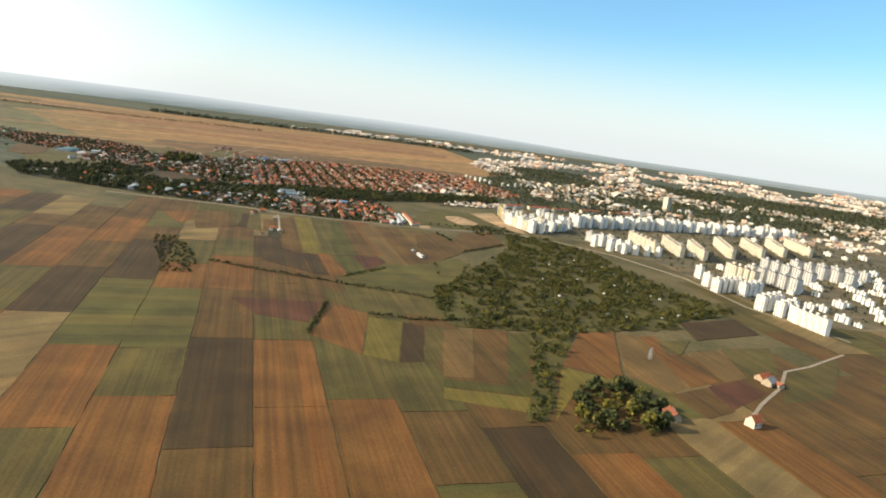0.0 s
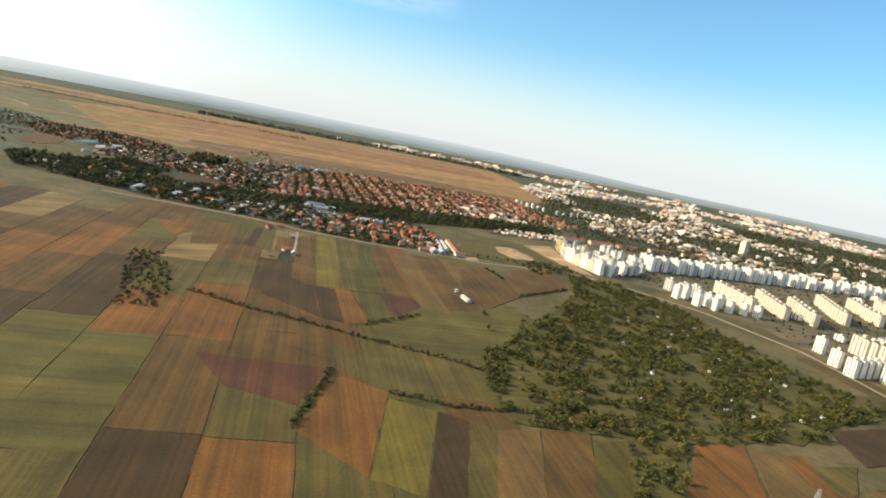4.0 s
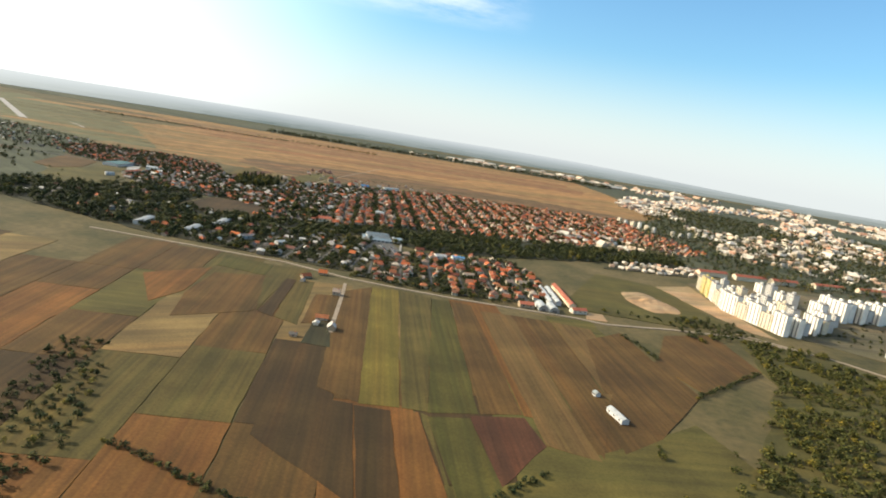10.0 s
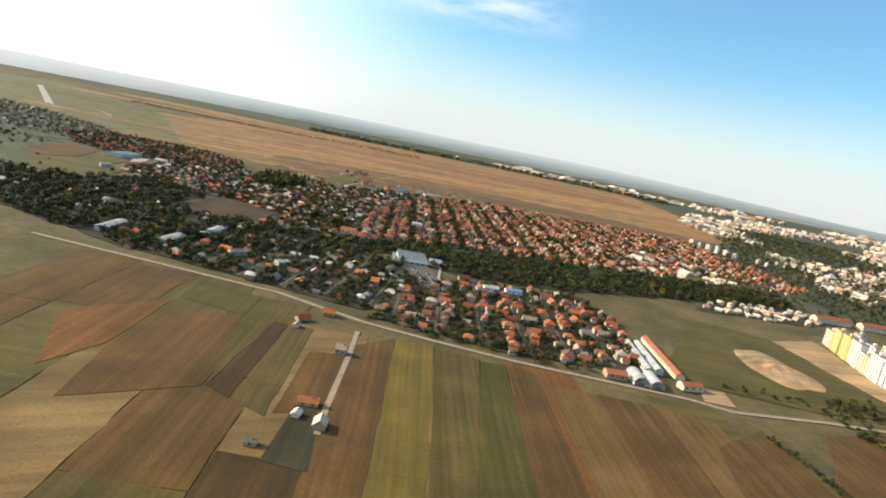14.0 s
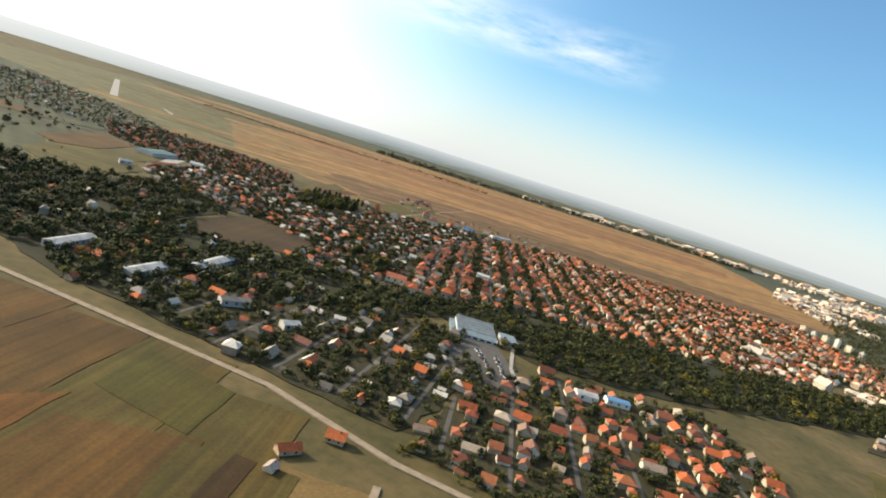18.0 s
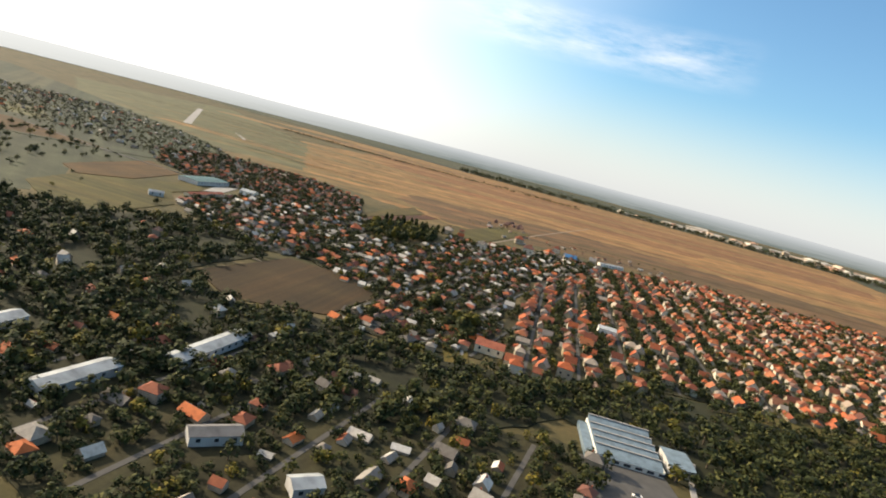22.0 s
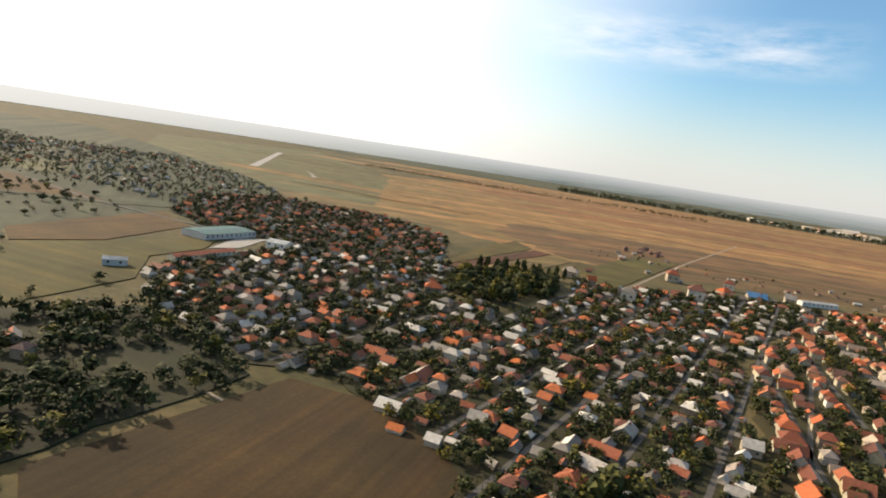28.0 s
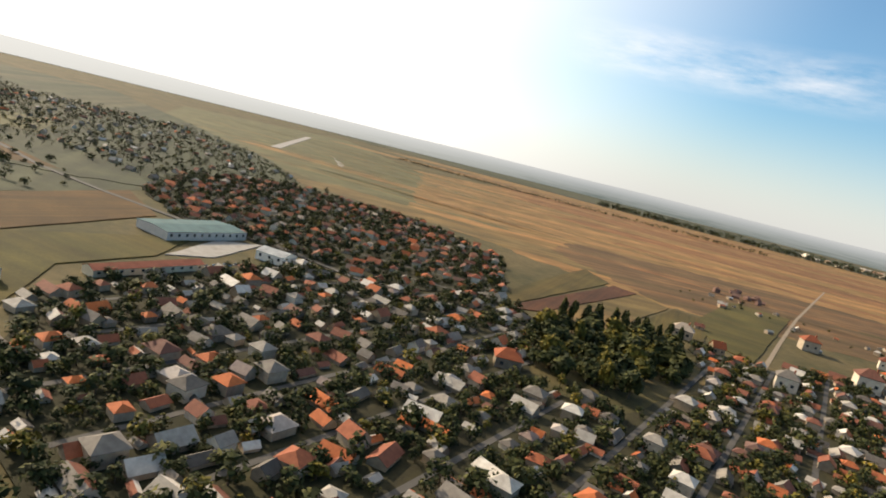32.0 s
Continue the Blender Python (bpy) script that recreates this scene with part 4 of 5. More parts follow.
# long red-roofed low blocks behind the apartments
for x, y, long, turn in ((129, 1234, 34, 30), (181, 1254, 36, 26), (231, 1277, 32, 28), (300, 1314, 40, 28), (375, 1355, 44, 28)):
    root = tagged(new("terrace_building"), "long low pale terrace with a red tiled roof", "terraced building", "terraces behind the apartment blocks")
    wall, roof = gable_house(long * 1.33, 9.3, 5.3, 2.4, 0.4)
    part("wall", wall, CREAM, root)
    part("roof", roof, BRICK, root, "red tiled roof")
    root.matrix_basis = pose(x, y, 0.1, 0, 0, turn)
woods("trees", scatter([(101, 1008), (170, 959), (266, 918), (369, 623), (609, 648), (787, 1024), (768, 1314), (426, 1250), (226, 1174)], 11.2, rnd, 0.5), "street trees between apartment blocks", (2.1, 4.5), 48, 0.15)
# far town: low houses and halls joined
field([(50, 1808), (102, 1265), (373, 1259), (839, 1466), (1771, 1727), (3472, 2965), (2872, 4663), (-267, 4170), (-101, 3510), (101, 2625), (168, 2049)], WOODLAND, "dark green land round the far town", "woodland_floor", 8)
EAST = [(-17, 1125), (88, 1176), (136, 1234), (102, 1254), (19, 1206)]
field(EAST, GARDEN, "gardens and yards of a hamlet", "village_ground", 3)
spots = [(rnd.randrange(6), x, y, 0.3, rnd.uniform(0, 3.1), 0.6, 0.6, 0.6) for x, y in scatter(EAST, 10, rnd, 0.8)]
crowd("village_houses", SHAPES, spots, [PLASTERS, PALE_TOWN], "pale houses of a hamlet beside the apartment blocks", "houses")
spots = [(rnd.randrange(6), x, y, 0.3, 1.9 + rnd.uniform(-0.2, 0.2), 0.7, 0.7, 0.8) for x, y in scatter([(31, 1415), (105, 1359), (170, 1441), (116, 1579), (45, 1658)], 11.2, rnd, 0.8)]
crowd("village_houses", SHAPES, spots, [PLASTERS, RED_ROOFS], "pale houses with red and grey roofs at the village end", "houses")
spots = []
for i in range(17000):
    x, y = rnd.uniform(-60, 2000), rnd.uniform(1150, 3600)
    if x < (y - 1600) * 0.12 - 20 or x > y * 0.72 or (x - 300) * 0.6 + 1000 > y + 60 and x < 640 or noise.noise((x * 0.005, y * 0.003, 2)) < (-0.1 if x > 150 and y < 1750 else 0.12):
        continue
    x, y = spread(x, y)
    s = 0.95 * rnd.uniform(0.6, 1.05) * (1.5 if rnd.random() < 0.08 else 1) * (1 + max(0, y - 1700) / 1900)
    spots.append((rnd.randrange(6), x, y, 0.1, rnd.uniform(0, 3.1), s * rnd.uniform(1, 1.8), s, s * rnd.uniform(0.8, 1.5)))
crowd("town_houses", SHAPES, spots, [PLASTERS, PALE_TOWN], "far town of low pale houses", "houses")
woods("trees", scatter([(19, 1262), (129, 1256), (373, 1248), (839, 1466), (1644, 1568), (2252, 2508), (400, 2621), (151, 2532), (103, 1869)], 13.1, rnd, 0.75), "far trees among the town", (6.7, 12), 41, 0.05, True)
for pts, wide in (([(86, 1478), (112, 1439), (140, 1374), (170, 1323)], 9), ([(76, 1808), (182, 1908), (324, 1967), (489, 2044), (898, 2284)], 26), ([(219, 1710), (275, 1673), (421, 1648), (626, 1669)], 10), ([(416, 1868), (698, 1807), (1179, 1917)], 18)):
    ribbon("road", pts, wide, TRACK, "wide pale tan road by the far town", 0.3)
# land and halls past the plain
field([(-3212, 3115), (-1573, 3166), (-575, 3389), (-138, 3397), (74, 3296), (414, 4360), (-3498, 4397)], WOODLAND, "dark green land past the plain", "woodland_floor", 8)
spots = []
for x, y in scatter([(-941, 3390), (-438, 3483), (77, 3429), (381, 3450), (626, 4110), (-699, 3959)], 55, rnd, 0.4):
    s = rnd.uniform(1.3, 2.7)
    spots.append((rnd.randrange(6), x, y, 0.1, rnd.choice((0.3, 1.9)) + rnd.uniform(-0.2, 0.2), s * rnd.uniform(1.5, 4), s * 1.4, s))
crowd("town_halls", SHAPES, spots, [PLASTERS, PALE_TOWN], "far pale halls past a forest belt", "halls")
FARWEST = [(-870, 1246), (-992, 1432), (-1163, 1509), (-1516, 1589), (-2421, 1782), (-3301, 768), (-1358, 879), (-952, 1077), (-870, 1187)]
field(FARWEST, WOODLAND, "dark green gardens and scrub", "village_ground", 5)
field([(-893, 1182), (-1054, 1163), (-1096, 1098), (-952, 1088)], BROWN, "brown field beside the road")
field([(-1067, 1216), (-1190, 1266), (-1272, 1181), (-1125, 1167)], AIRGRASS, "pale olive meadow among gardens")
woods("trees", scatter([(-876, 1245), (-992, 1429), (-1162, 1498), (-1459, 1544), (-1665, 1302), (-1476, 1049), (-1052, 1173)], 10.6, rnd, 0.75), "distant garden trees", (4, 8), 47, 0.05, True)
spots = [(rnd.randrange(6), x, y, 0.1, rnd.uniform(0, 3.1), 0.65, 0.65, 0.6) for x, y in scatter([(-876, 1245), (-992, 1429), (-1162, 1498), (-1459, 1544), (-1665, 1302), (-1476, 1049), (-1050, 1184)], 25, rnd, 0.6)]
crowd("village_houses", SHAPES, spots, [PLASTERS, GREY_ROOFS], "far houses among trees", "houses")
# far belt of forest on the plain
woods("trees", scatter([(-1571, 3172), (-1124, 3240), (-573, 3394), (-152, 3385), (62, 3297), (99, 3387), (-132, 3453), (-577, 3442), (-1135, 3307), (-1572, 3244)], 16.2, rnd, 0.95), "far dark belt of forest on the plain", (16, 23.9), 42, 0.0, True)
woods("trees", scatter([(-1876, 2409), (-1340, 2530), (-1150, 2654), (-852, 2746), (-852, 2756), (-1148, 2666), (-1338, 2541), (-1875, 2423)], 6.2, rnd, 0.9), "far hedge on the plain", (6.7, 10.6), 43, 0.0, True)
# hedges by the near fields
for pts in ([(-209, 547), (-158, 537), (-118, 534), (-74, 528), (-20, 524), (10, 514)], [(-85, 469), (-83, 396)], [(-50, 456), (-14, 457), (27, 471)], [(-86, 555), (-69, 582), (-53, 607)], [(-12, 837), (-1, 819), (12, 792)], [(25, 735), (49, 769), (81, 815)]):
    spots = []
    for a, b in zip(pts, pts[1:]):
        for i in range(int(math.dist(a, b) / 2.2)):
            f = i * 2.2 / math.dist(a, b)
            spots.append((a[0] + (b[0] - a[0]) * f + rnd.uniform(-1, 1), a[1] + (b[1] - a[1]) * f + rnd.uniform(-1, 1)))
    woods("hedge", spots, "uneven dark hedge between fields", (1.6, 3.7), 44)
woods("trees", scatter([(-292, 612), (-270, 624), (-218, 540), (-206, 502), (-230, 491)], 5, rnd, 0.85), "dark clump of trees beside fields", (2.0, 4.3), 45)
# wide scrub in the distance
woods("trees", scatter([(-2898, 1441), (-1661, 1353), (-1191, 1223), (-1212, 987), (-1912, 689), (-3570, 754)], 15, rnd, 0.55), "distant trees and scrub", (4, 8), 46, 0.0, True)

woods("trees", scatter([(-612, 1005), (-640, 985), (-700, 1000), (-740, 1060), (-740, 1120), (-650, 1095)], 26, rnd, 0.5), "scattered trees on a meadow", (3.0, 6.0), 49, 0.1)
woods("trees", scatter([(-740, 1040), (-780, 1060), (-850, 1195), (-1010, 1180), (-1000, 1000), (-800, 940)], 15, rnd, 0.6), "trees and scrub beside fields", (3.0, 7.0), 50, 0.1)

# distance: a low rim of land round the horizon, haze painted on as glow
bm = bmesh.new()
ring = []
for i in range(121):
    a = radians(-30 + 240 * i / 120)
    r = 4850.0
    east = min(1.0, max(0.0, (math.degrees(a) - 72) / 22))
    h = 42 + 44 * east * east * (3 - 2 * east) + 5 * noise.noise((i * 0.23, 0, 0))
    ring.append((bm.verts.new((r * math.cos(a) * 1.0, r * math.sin(a), -5)), bm.verts.new((r * math.cos(a), r * math.sin(a), h))))
for a, b in zip(ring, ring[1:]):
    bm.faces.new((a[0], b[0], b[1], a[1]))
HAZE = Nodes("painted_distance_haze", 1.0)
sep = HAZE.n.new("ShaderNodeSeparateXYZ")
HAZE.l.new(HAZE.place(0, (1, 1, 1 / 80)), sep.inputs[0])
# haze put into the colour: paler with height, patches of land low down
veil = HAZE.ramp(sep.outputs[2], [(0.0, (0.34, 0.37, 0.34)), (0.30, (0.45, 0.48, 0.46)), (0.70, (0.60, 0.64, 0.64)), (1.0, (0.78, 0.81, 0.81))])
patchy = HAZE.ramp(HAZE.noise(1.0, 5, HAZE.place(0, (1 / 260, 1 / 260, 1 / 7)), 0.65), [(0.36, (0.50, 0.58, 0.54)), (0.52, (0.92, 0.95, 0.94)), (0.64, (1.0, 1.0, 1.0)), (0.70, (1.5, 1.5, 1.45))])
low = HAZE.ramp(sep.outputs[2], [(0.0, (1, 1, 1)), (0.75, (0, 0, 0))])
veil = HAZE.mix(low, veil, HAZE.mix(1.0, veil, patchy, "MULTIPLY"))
# sun glare in the haze, painted as a paler west side
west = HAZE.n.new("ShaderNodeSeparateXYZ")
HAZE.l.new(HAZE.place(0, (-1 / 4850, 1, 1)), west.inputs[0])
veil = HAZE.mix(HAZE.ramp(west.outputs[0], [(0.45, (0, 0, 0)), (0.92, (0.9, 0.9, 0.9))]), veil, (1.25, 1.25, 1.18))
# the painted haze glows by itself, without a lamp
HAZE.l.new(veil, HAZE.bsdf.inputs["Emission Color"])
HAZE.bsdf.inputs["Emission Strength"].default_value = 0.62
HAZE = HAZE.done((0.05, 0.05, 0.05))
tagged(mesh_object("backdrop", bm, HAZE), "glowing blue-grey rim of distant land with painted haze", "backdrop", kind="structure")

# ---- landmarks ----


def hall(wide, deep, high, rise, roof_mat, wall_mat, label, category="hall", doors=2, name="hall"):
    """A long shed: walls, gabled roof, big doors in one gable, a row of windows."""
    root = tagged(new(name), label, category)
    wall, roof = gable_house(wide, deep, high, rise, 0.25)
    part("wall", wall, wall_mat, root)
    part("roof", roof, roof_mat, root)
    for i in range(doors):
        y = (i + 0.5) / doors * deep - deep / 2
        bm = bmesh.new()
        box(bm, wide / 2 - 0.05, wide / 2 + 0.08, y - deep / doors * 0.32, y + deep / doors * 0.32, 0, high * 0.8)
        part("door", bm, GREYISH, root)
    for s in (-1, 1):
        for i in range(max(2, int(wide / 4))):
            x = (i + 0.5) / max(2, int(wide / 4)) * wide - wide / 2
            bm = bmesh.new()
            box(bm, x - 0.6, x + 0.6, s * deep / 2 - 0.06, s * deep / 2 + 0.06, high * 0.45, high * 0.8)
            part("window", bm, GLASS, root)
    return root


def put(ob, x, y, turn, z=0.35):
    ob.matrix_basis = pose(x, y, z, 0, 0, turn)
    return ob


def arched_hall(long, wide, label):
    """A round-roofed hall on low walls, with an arched front and a gate."""
    root = tagged(new("arched_hall"), label, "hall", "arched halls")
    n = 14
    bm = bmesh.new()
    rings = []
    for x in (-long / 2, long / 2):
        for r in (wide / 2, wide / 2 - 0.15):
            rings.append([bm.verts.new((x, -r * math.cos(math.pi * i / n), 1.0 + r * 0.95 * math.sin(math.pi * i / n))) for i in range(n + 1)])
    for i in range(n):
        bm.faces.new((rings[0][i], rings[2][i], rings[2][i + 1], rings[0][i + 1]))
        bm.faces.new((rings[1][i + 1], rings[3][i + 1], rings[3][i], rings[1][i]))
        for a, b in ((0, 1), (3, 2)):
            bm.faces.new((rings[a][i], rings[a][i + 1], rings[b][i + 1], rings[b][i]))
    part("roof", bm, METAL, root, "curved pale sheet metal roof")
    for s in (-1, 1):
        bm = bmesh.new()
        box(bm, -long / 2, long / 2, s * (wide / 2 - 0.1) - 0.1, s * (wide / 2 - 0.1) + 0.1, 0, 1.0)
        part("wall", bm, WHITE, root)
    for x in (-long / 2 + 0.2, long / 2 - 0.2):
        bm = bmesh.new()
        bm.faces.new([bm.verts.new((x, -(wide / 2 - 0.2) * math.cos(math.pi * i / n), 1.0 + (wide / 2 - 0.2) * 0.95 * math.sin(math.pi * i / n))) for i in range(n + 1)] + [bm.verts.new((x, wide / 2 - 0.2, 0)), bm.verts.new((x, -wide / 2 + 0.2, 0))])
        bmesh.ops.solidify(bm, geom=bm.faces[:], thickness=0.1)
        part("end_wall", bm, GREYISH, root)
    for x in (-long / 2 + 0.05, long / 2 - 0.05):
        bm = bmesh.new()
        box(bm, x - 0.06, x + 0.06, -wide * 0.22, wide * 0.22, 0, 2.0)
        part("gate", bm, TAR, root)
    return root


put(arched_hall(17.5, 7.98, "white round-roofed hall beside the village road"), -74, 869, 106)
put(arched_hall(17.5, 7.98, "white round-roofed hall beside the village road"), -65, 870, 106)
put(hall(71.82, 5.59, 2.93, 1.33, BRICK, CREAM, "long red-roofed shed behind the round halls", doors=1), -58, 925, 105)
put(hall(53.2, 4.66, 3.19, 1.06, METAL, GREYISH, "long low grey sheet-roofed shed", doors=1), -67, 915, 104)
put(hall(53.2, 4.66, 2.93, 1.06, METAL, GREYISH, "long low grey sheet-roofed shed", doors=1), -73, 912, 104)
put(hall(11.97, 7.98, 2.93, 1.6, BRICK, PLASTER, "low shed with a bright red roof", doors=1), -86, 863, 20)
put(hall(13.3, 6.65, 2.93, 1.6, BRICK, PLASTER, "low shed with a bright red roof", doors=1), -44, 879, 30)
ribbon("street", [(-114, 1021), (-99, 988), (-80, 951), (-68, 917), (-59, 888)], 4.7, ASPHALT, "grey village street leading to the halls")

# saw-tooth factory hall and its yard
root = tagged(new("factory_hall"), "grey factory hall with a stepped saw-tooth roof among trees", "factory")
W, D, H = 25.0, 32.0, 2.2
bm = bmesh.new()
box(bm, -W / 2, W / 2, -D / 2, D / 2, 0, H)
part("wall", bm, GREYISH, root)
for i in range(5):
    y0, y1 = -D / 2 + i * D / 5, -D / 2 + (i + 1) * D / 5
    rise = 1.9 if i < 4 else 2.6
    bm = bmesh.new()
    v = [bm.verts.new(p) for x in (-W / 2 - 0.2, W / 2 + 0.2) for p in ((x, y0 + 0.02, H + 0.01), (x, y1 - 0.02, H + 0.01), (x, y1 - 0.02, H + rise))]
    for f in ((0, 1, 2), (5, 4, 3), (0, 2, 5, 3), (1, 4, 5, 2), (0, 3, 4, 1)):
        bm.faces.new([v[k] for k in f])
    bmesh.ops.recalc_face_normals(bm, faces=bm.faces)
    part("roof_bay", bm, SLATE, root, "blue-grey sheet metal roof bay")
    # pale strip along the ridge: sunlight on the edge put into its colour
    bm = bmesh.new()
    box(bm, -W / 2 - 0.3, W / 2 + 0.3, y1 - 0.8, y1 + 0.1, H + rise, H + rise + 0.2)
    part("ridge_cap", bm, CONCRETE, root, "ridge cap with the sunlit edge put into its pale colour")
for x in (-W / 2 - 0.4, W / 2 + 0.4):
    bm = bmesh.new()
    box(bm, x - 0.15, x + 0.15, -D / 2, D / 2, 0, H + 0.6)
    part("side_wall", bm, WHITE, root)
bm = bmesh.new()
box(bm, -W / 2 - 4.5, -W / 2 - 0.6, -D / 2 - 1, D / 2 - 4, 0, H)
part("side_wing", bm, SLATE, root, "low blue-grey side wing")
for i in range(6):
    bm = bmesh.new()
    box(bm, -W / 2 + 1.5 + i * 4.4, -W / 2 + 4.2 + i * 4.4, -D / 2 - 0.06, -D / 2 + 0.06, 0.6, 1.7)
    part("window", bm, GLASS, root)
put(root, -266, 1022, 24, 0.3)
put(hall(10.0, 17.0, 3.2, 0.5, SLATE, GREYISH, "low blue-grey annexe beside the factory hall", doors=2), -246, 1029, 24)
field([(-277, 1000), (-247, 1013), (-213, 960), (-246, 934)], ASPHALT, "grey factory yard with parked cars", "bare_ground", 0.6)
ribbon("road", [(-241, 1040), (-238, 1018), (-229, 983), (-214, 950)], 2.2, CONCRETE, "pale service road along the factory")


def car(colour, label, long=2.6):
    root = tagged(new("parked_car"), label, "car", "parked cars")
    bm = bmesh.new()
    box(bm, -long / 2, long / 2, -0.55, 0.55, 0.2, 0.55)
    part("body", bm, colour, root)
    bm = bmesh.new()
    v = box(bm, -long * 0.28, long * 0.25, -0.5, 0.5, 0.55, 0.95)
    for p in v[4:]:
        p.co.x *= 0.72
        p.co.y *= 0.85
    part("cabin", bm, GLASS, root)
    for x in (-long * 0.3, long * 0.3):
        for y in (-0.5, 0.5):
            bm = bmesh.new()
            bmesh.ops.create_cone(bm, cap_ends=True, segments=8, radius1=0.2, radius2=0.2, depth=0.18, matrix=pose(x, y, 0.2, 90))
            part("wheel", bm, TAR, root)
    return root


cars = [car(WHITE, "white car parked in an open yard"), car(GREYISH, "grey car parked in an open yard"), car(BLUE, "blue car parked in an open yard"), car(BRICK, "dark red car parked in an open yard")]
rnd = random.Random(15)
for a, b, count in (((-252, 989), (-231, 956), 12), ((-241, 990), (-226, 961), 10), ((-684, 1160), (-691, 1192), 6)):
    for i in range(count):
        f = (i + 0.5) / count
        copy_thing(cars[rnd.choice((0, 0, 1, 1, 1, 2, 3))], pose(a[0] + (b[0] - a[0]) * f + rnd.uniform(-0.8, 0.8), a[1] + (b[1] - a[1]) * f + rnd.uniform(-0.8, 0.8), 0.62, 0, 0, rnd.choice((20, 110)) + rnd.uniform(-8, 8))).scale = (1.3, 1.3, 1.3)
for ob in cars:
    for o in (*ob.children_recursive, ob):
        bpy.data.objects.remove(o)

# farm halls at the edge of the western wood
for x, y, long, deep, turn, m in ((-404, 883, 22, 6, 100, METAL), (-406, 935, 34, 6, 104, METAL), (-450, 876, 25, 6, 106, METAL), (-355, 896, 12, 5, 60, TAR), (-322, 899, 7, 5, 60, METAL), (-673, 1094, 9, 4, 60, METAL)):
    put(hall(long * 1.25, deep * 1.33, 3.2, 1.3, m, GREYISH, "long farm hall with a pale sheet metal roof among trees", doors=1), x, y, turn)
# farm in the strips, barn, blue-roofed shed
for x, y, k, t in ((-203, 723, 2, 20), (-191, 710, 0, 110), (-202, 712, 5, 100), (-217, 781, 4, 10), (-254, 809, 2, 60), (-248, 828, 0, 20), (-251, 797, 5, 100), (-204, 685, 5, 20)):
    ob = put(house_thing(*KINDS[k], GREY_ROOF if k in (0, 5) else RED_ROOF, PLASTER, "weathered farmhouse among the strip fields", "farm buildings"), x, y, t)
    ob.scale = (0.7, 0.7, 0.65)
put(hall(14.63, 4.26, 2.13, 1.06, METAL, GREYISH, "long pale barn standing in a field", "barn", 1, "barn"), -23, 679, 118)
put(hall(3.46, 3.19, 1.73, 0.8, SHEET, GREYISH, "small pale shed beside a barn", "shed", 1, "shed"), -33, 703, 118)
put(hall(13.3, 6.65, 2.93, 0.8, BLUE, WHITE, "shed with a bright blue sheet roof", doors=1), -170, 998, 25)
put(hall(11.97, 7.98, 3.46, 1.33, METAL, WHITE, "white shed beside a blue-roofed shed", doors=1), -186, 985, 25)
put(hall(14.63, 11.97, 3.99, 1.6, METAL, WHITE, "white hall beside the village road", doors=2), -700, 1215, 25)
put(hall(45.22, 6.65, 2.66, 1.33, BRICK, CREAM, "long low building with a red roof", doors=1), -682, 1148, 102)
put(hall(45.22, 23.94, 3.99, 0.8, TEAL, GREYISH, "wide teal-roofed hall beside a pale court", doors=2), -744, 1196, 100)

# houses standing at the edge of the plain
for x, y, k, t, s, m, label in ((-570, 1396, 1, 20, 1.3, RED_ROOF, "two-storey house with a red hipped roof beside the fields"), (-526, 1505, 3, 30, 1.3, RED_ROOF, "tall orange-roofed house at the edge of the plain"), (-486, 1440, 3, 20, 1.5, GREY_ROOF, "tall pale house with a glazed front"), (-478, 1490, 1, 60, 1.2, RED_ROOF, "pale house with an orange tiled roof"), (-486, 1535, 3, 10, 1.1, RED_ROOF, "tall pale house with an orange roof"), (-510, 1368, 3, 15, 1.2, GREY_ROOF, "white many-gabled house beside the village"), (-458, 1510, 2, 30, 1.3, BLUE, "long plastered house with a blue sheet roof"), (-548, 1388, 4, 40, 0.9, RED_ROOF, "white gabled house with a red roof"), (-573, 1230, 1, 40, 1.1, RED_ROOF, "house with a bright orange roof"), (-575, 1440, 5, 20, 0.9, GREY_ROOF, "small grey shed in a meadow"), (-438, 1538, 4, 20, 1.1, GREY_ROOF, "pale plastered house at the village edge"), (-602, 1572, 5, 20, 1.1, GREY_ROOF, "small white house alone on the plain")):
    ob = put(house_thing(*KINDS[k], m, PLASTER, label, "houses at the edge of the plain"), x, y, t)
    ob.scale = (s, s, s)
rnd = random.Random(41)
for i in range(9):
    ob = put(house_thing(*KINDS[i % 5], RAW_BRICK, RAW_BRICK, "unfinished red-brick house on the plain", "unfinished houses on the plain"), -612 + rnd.uniform(-22, 22), 1675 + rnd.uniform(-28, 40), rnd.uniform(0, 90))
    ob.scale = (rnd.uniform(0.45, 0.75), rnd.uniform(0.5, 0.7), rnd.uniform(0.5, 0.75))
for x, y in ((-596, 1573), (-583, 1591), (-554, 1513), (-519, 1511), (-450, 1613), (-430, 1641), (-395, 1632), (-375, 1672), (-337, 1674), (-616, 1632)):
    ob = put(hall(7.32, 3.99, 2, 0.93, rnd.choice((METAL, SHEET, BRICK)), PLASTER, "low pale shed on the plain", "shed", 1, "shed"), x + rnd.uniform(-5, 5), y + rnd.uniform(-6, 6), rnd.uniform(0, 90))
    ob.scale = (rnd.uniform(0.5, 0.9), rnd.uniform(0.7, 1), rnd.uniform(0.7, 1))
spots = [(rnd.randrange(6), x, y, 0.1, rnd.uniform(0, 3.1), 0.5, 0.5, 0.45) for x, y in scatter([(-617, 1544), (-400, 1616), (-225, 1667), (-182, 1720), (-398, 1696), (-628, 1629)], 23.8, rnd, 0.45)]
crowd("garden_sheds", SHAPES, spots, [PLASTERS, GREY_ROOFS], "small scattered sheds on fallow land", "sheds")
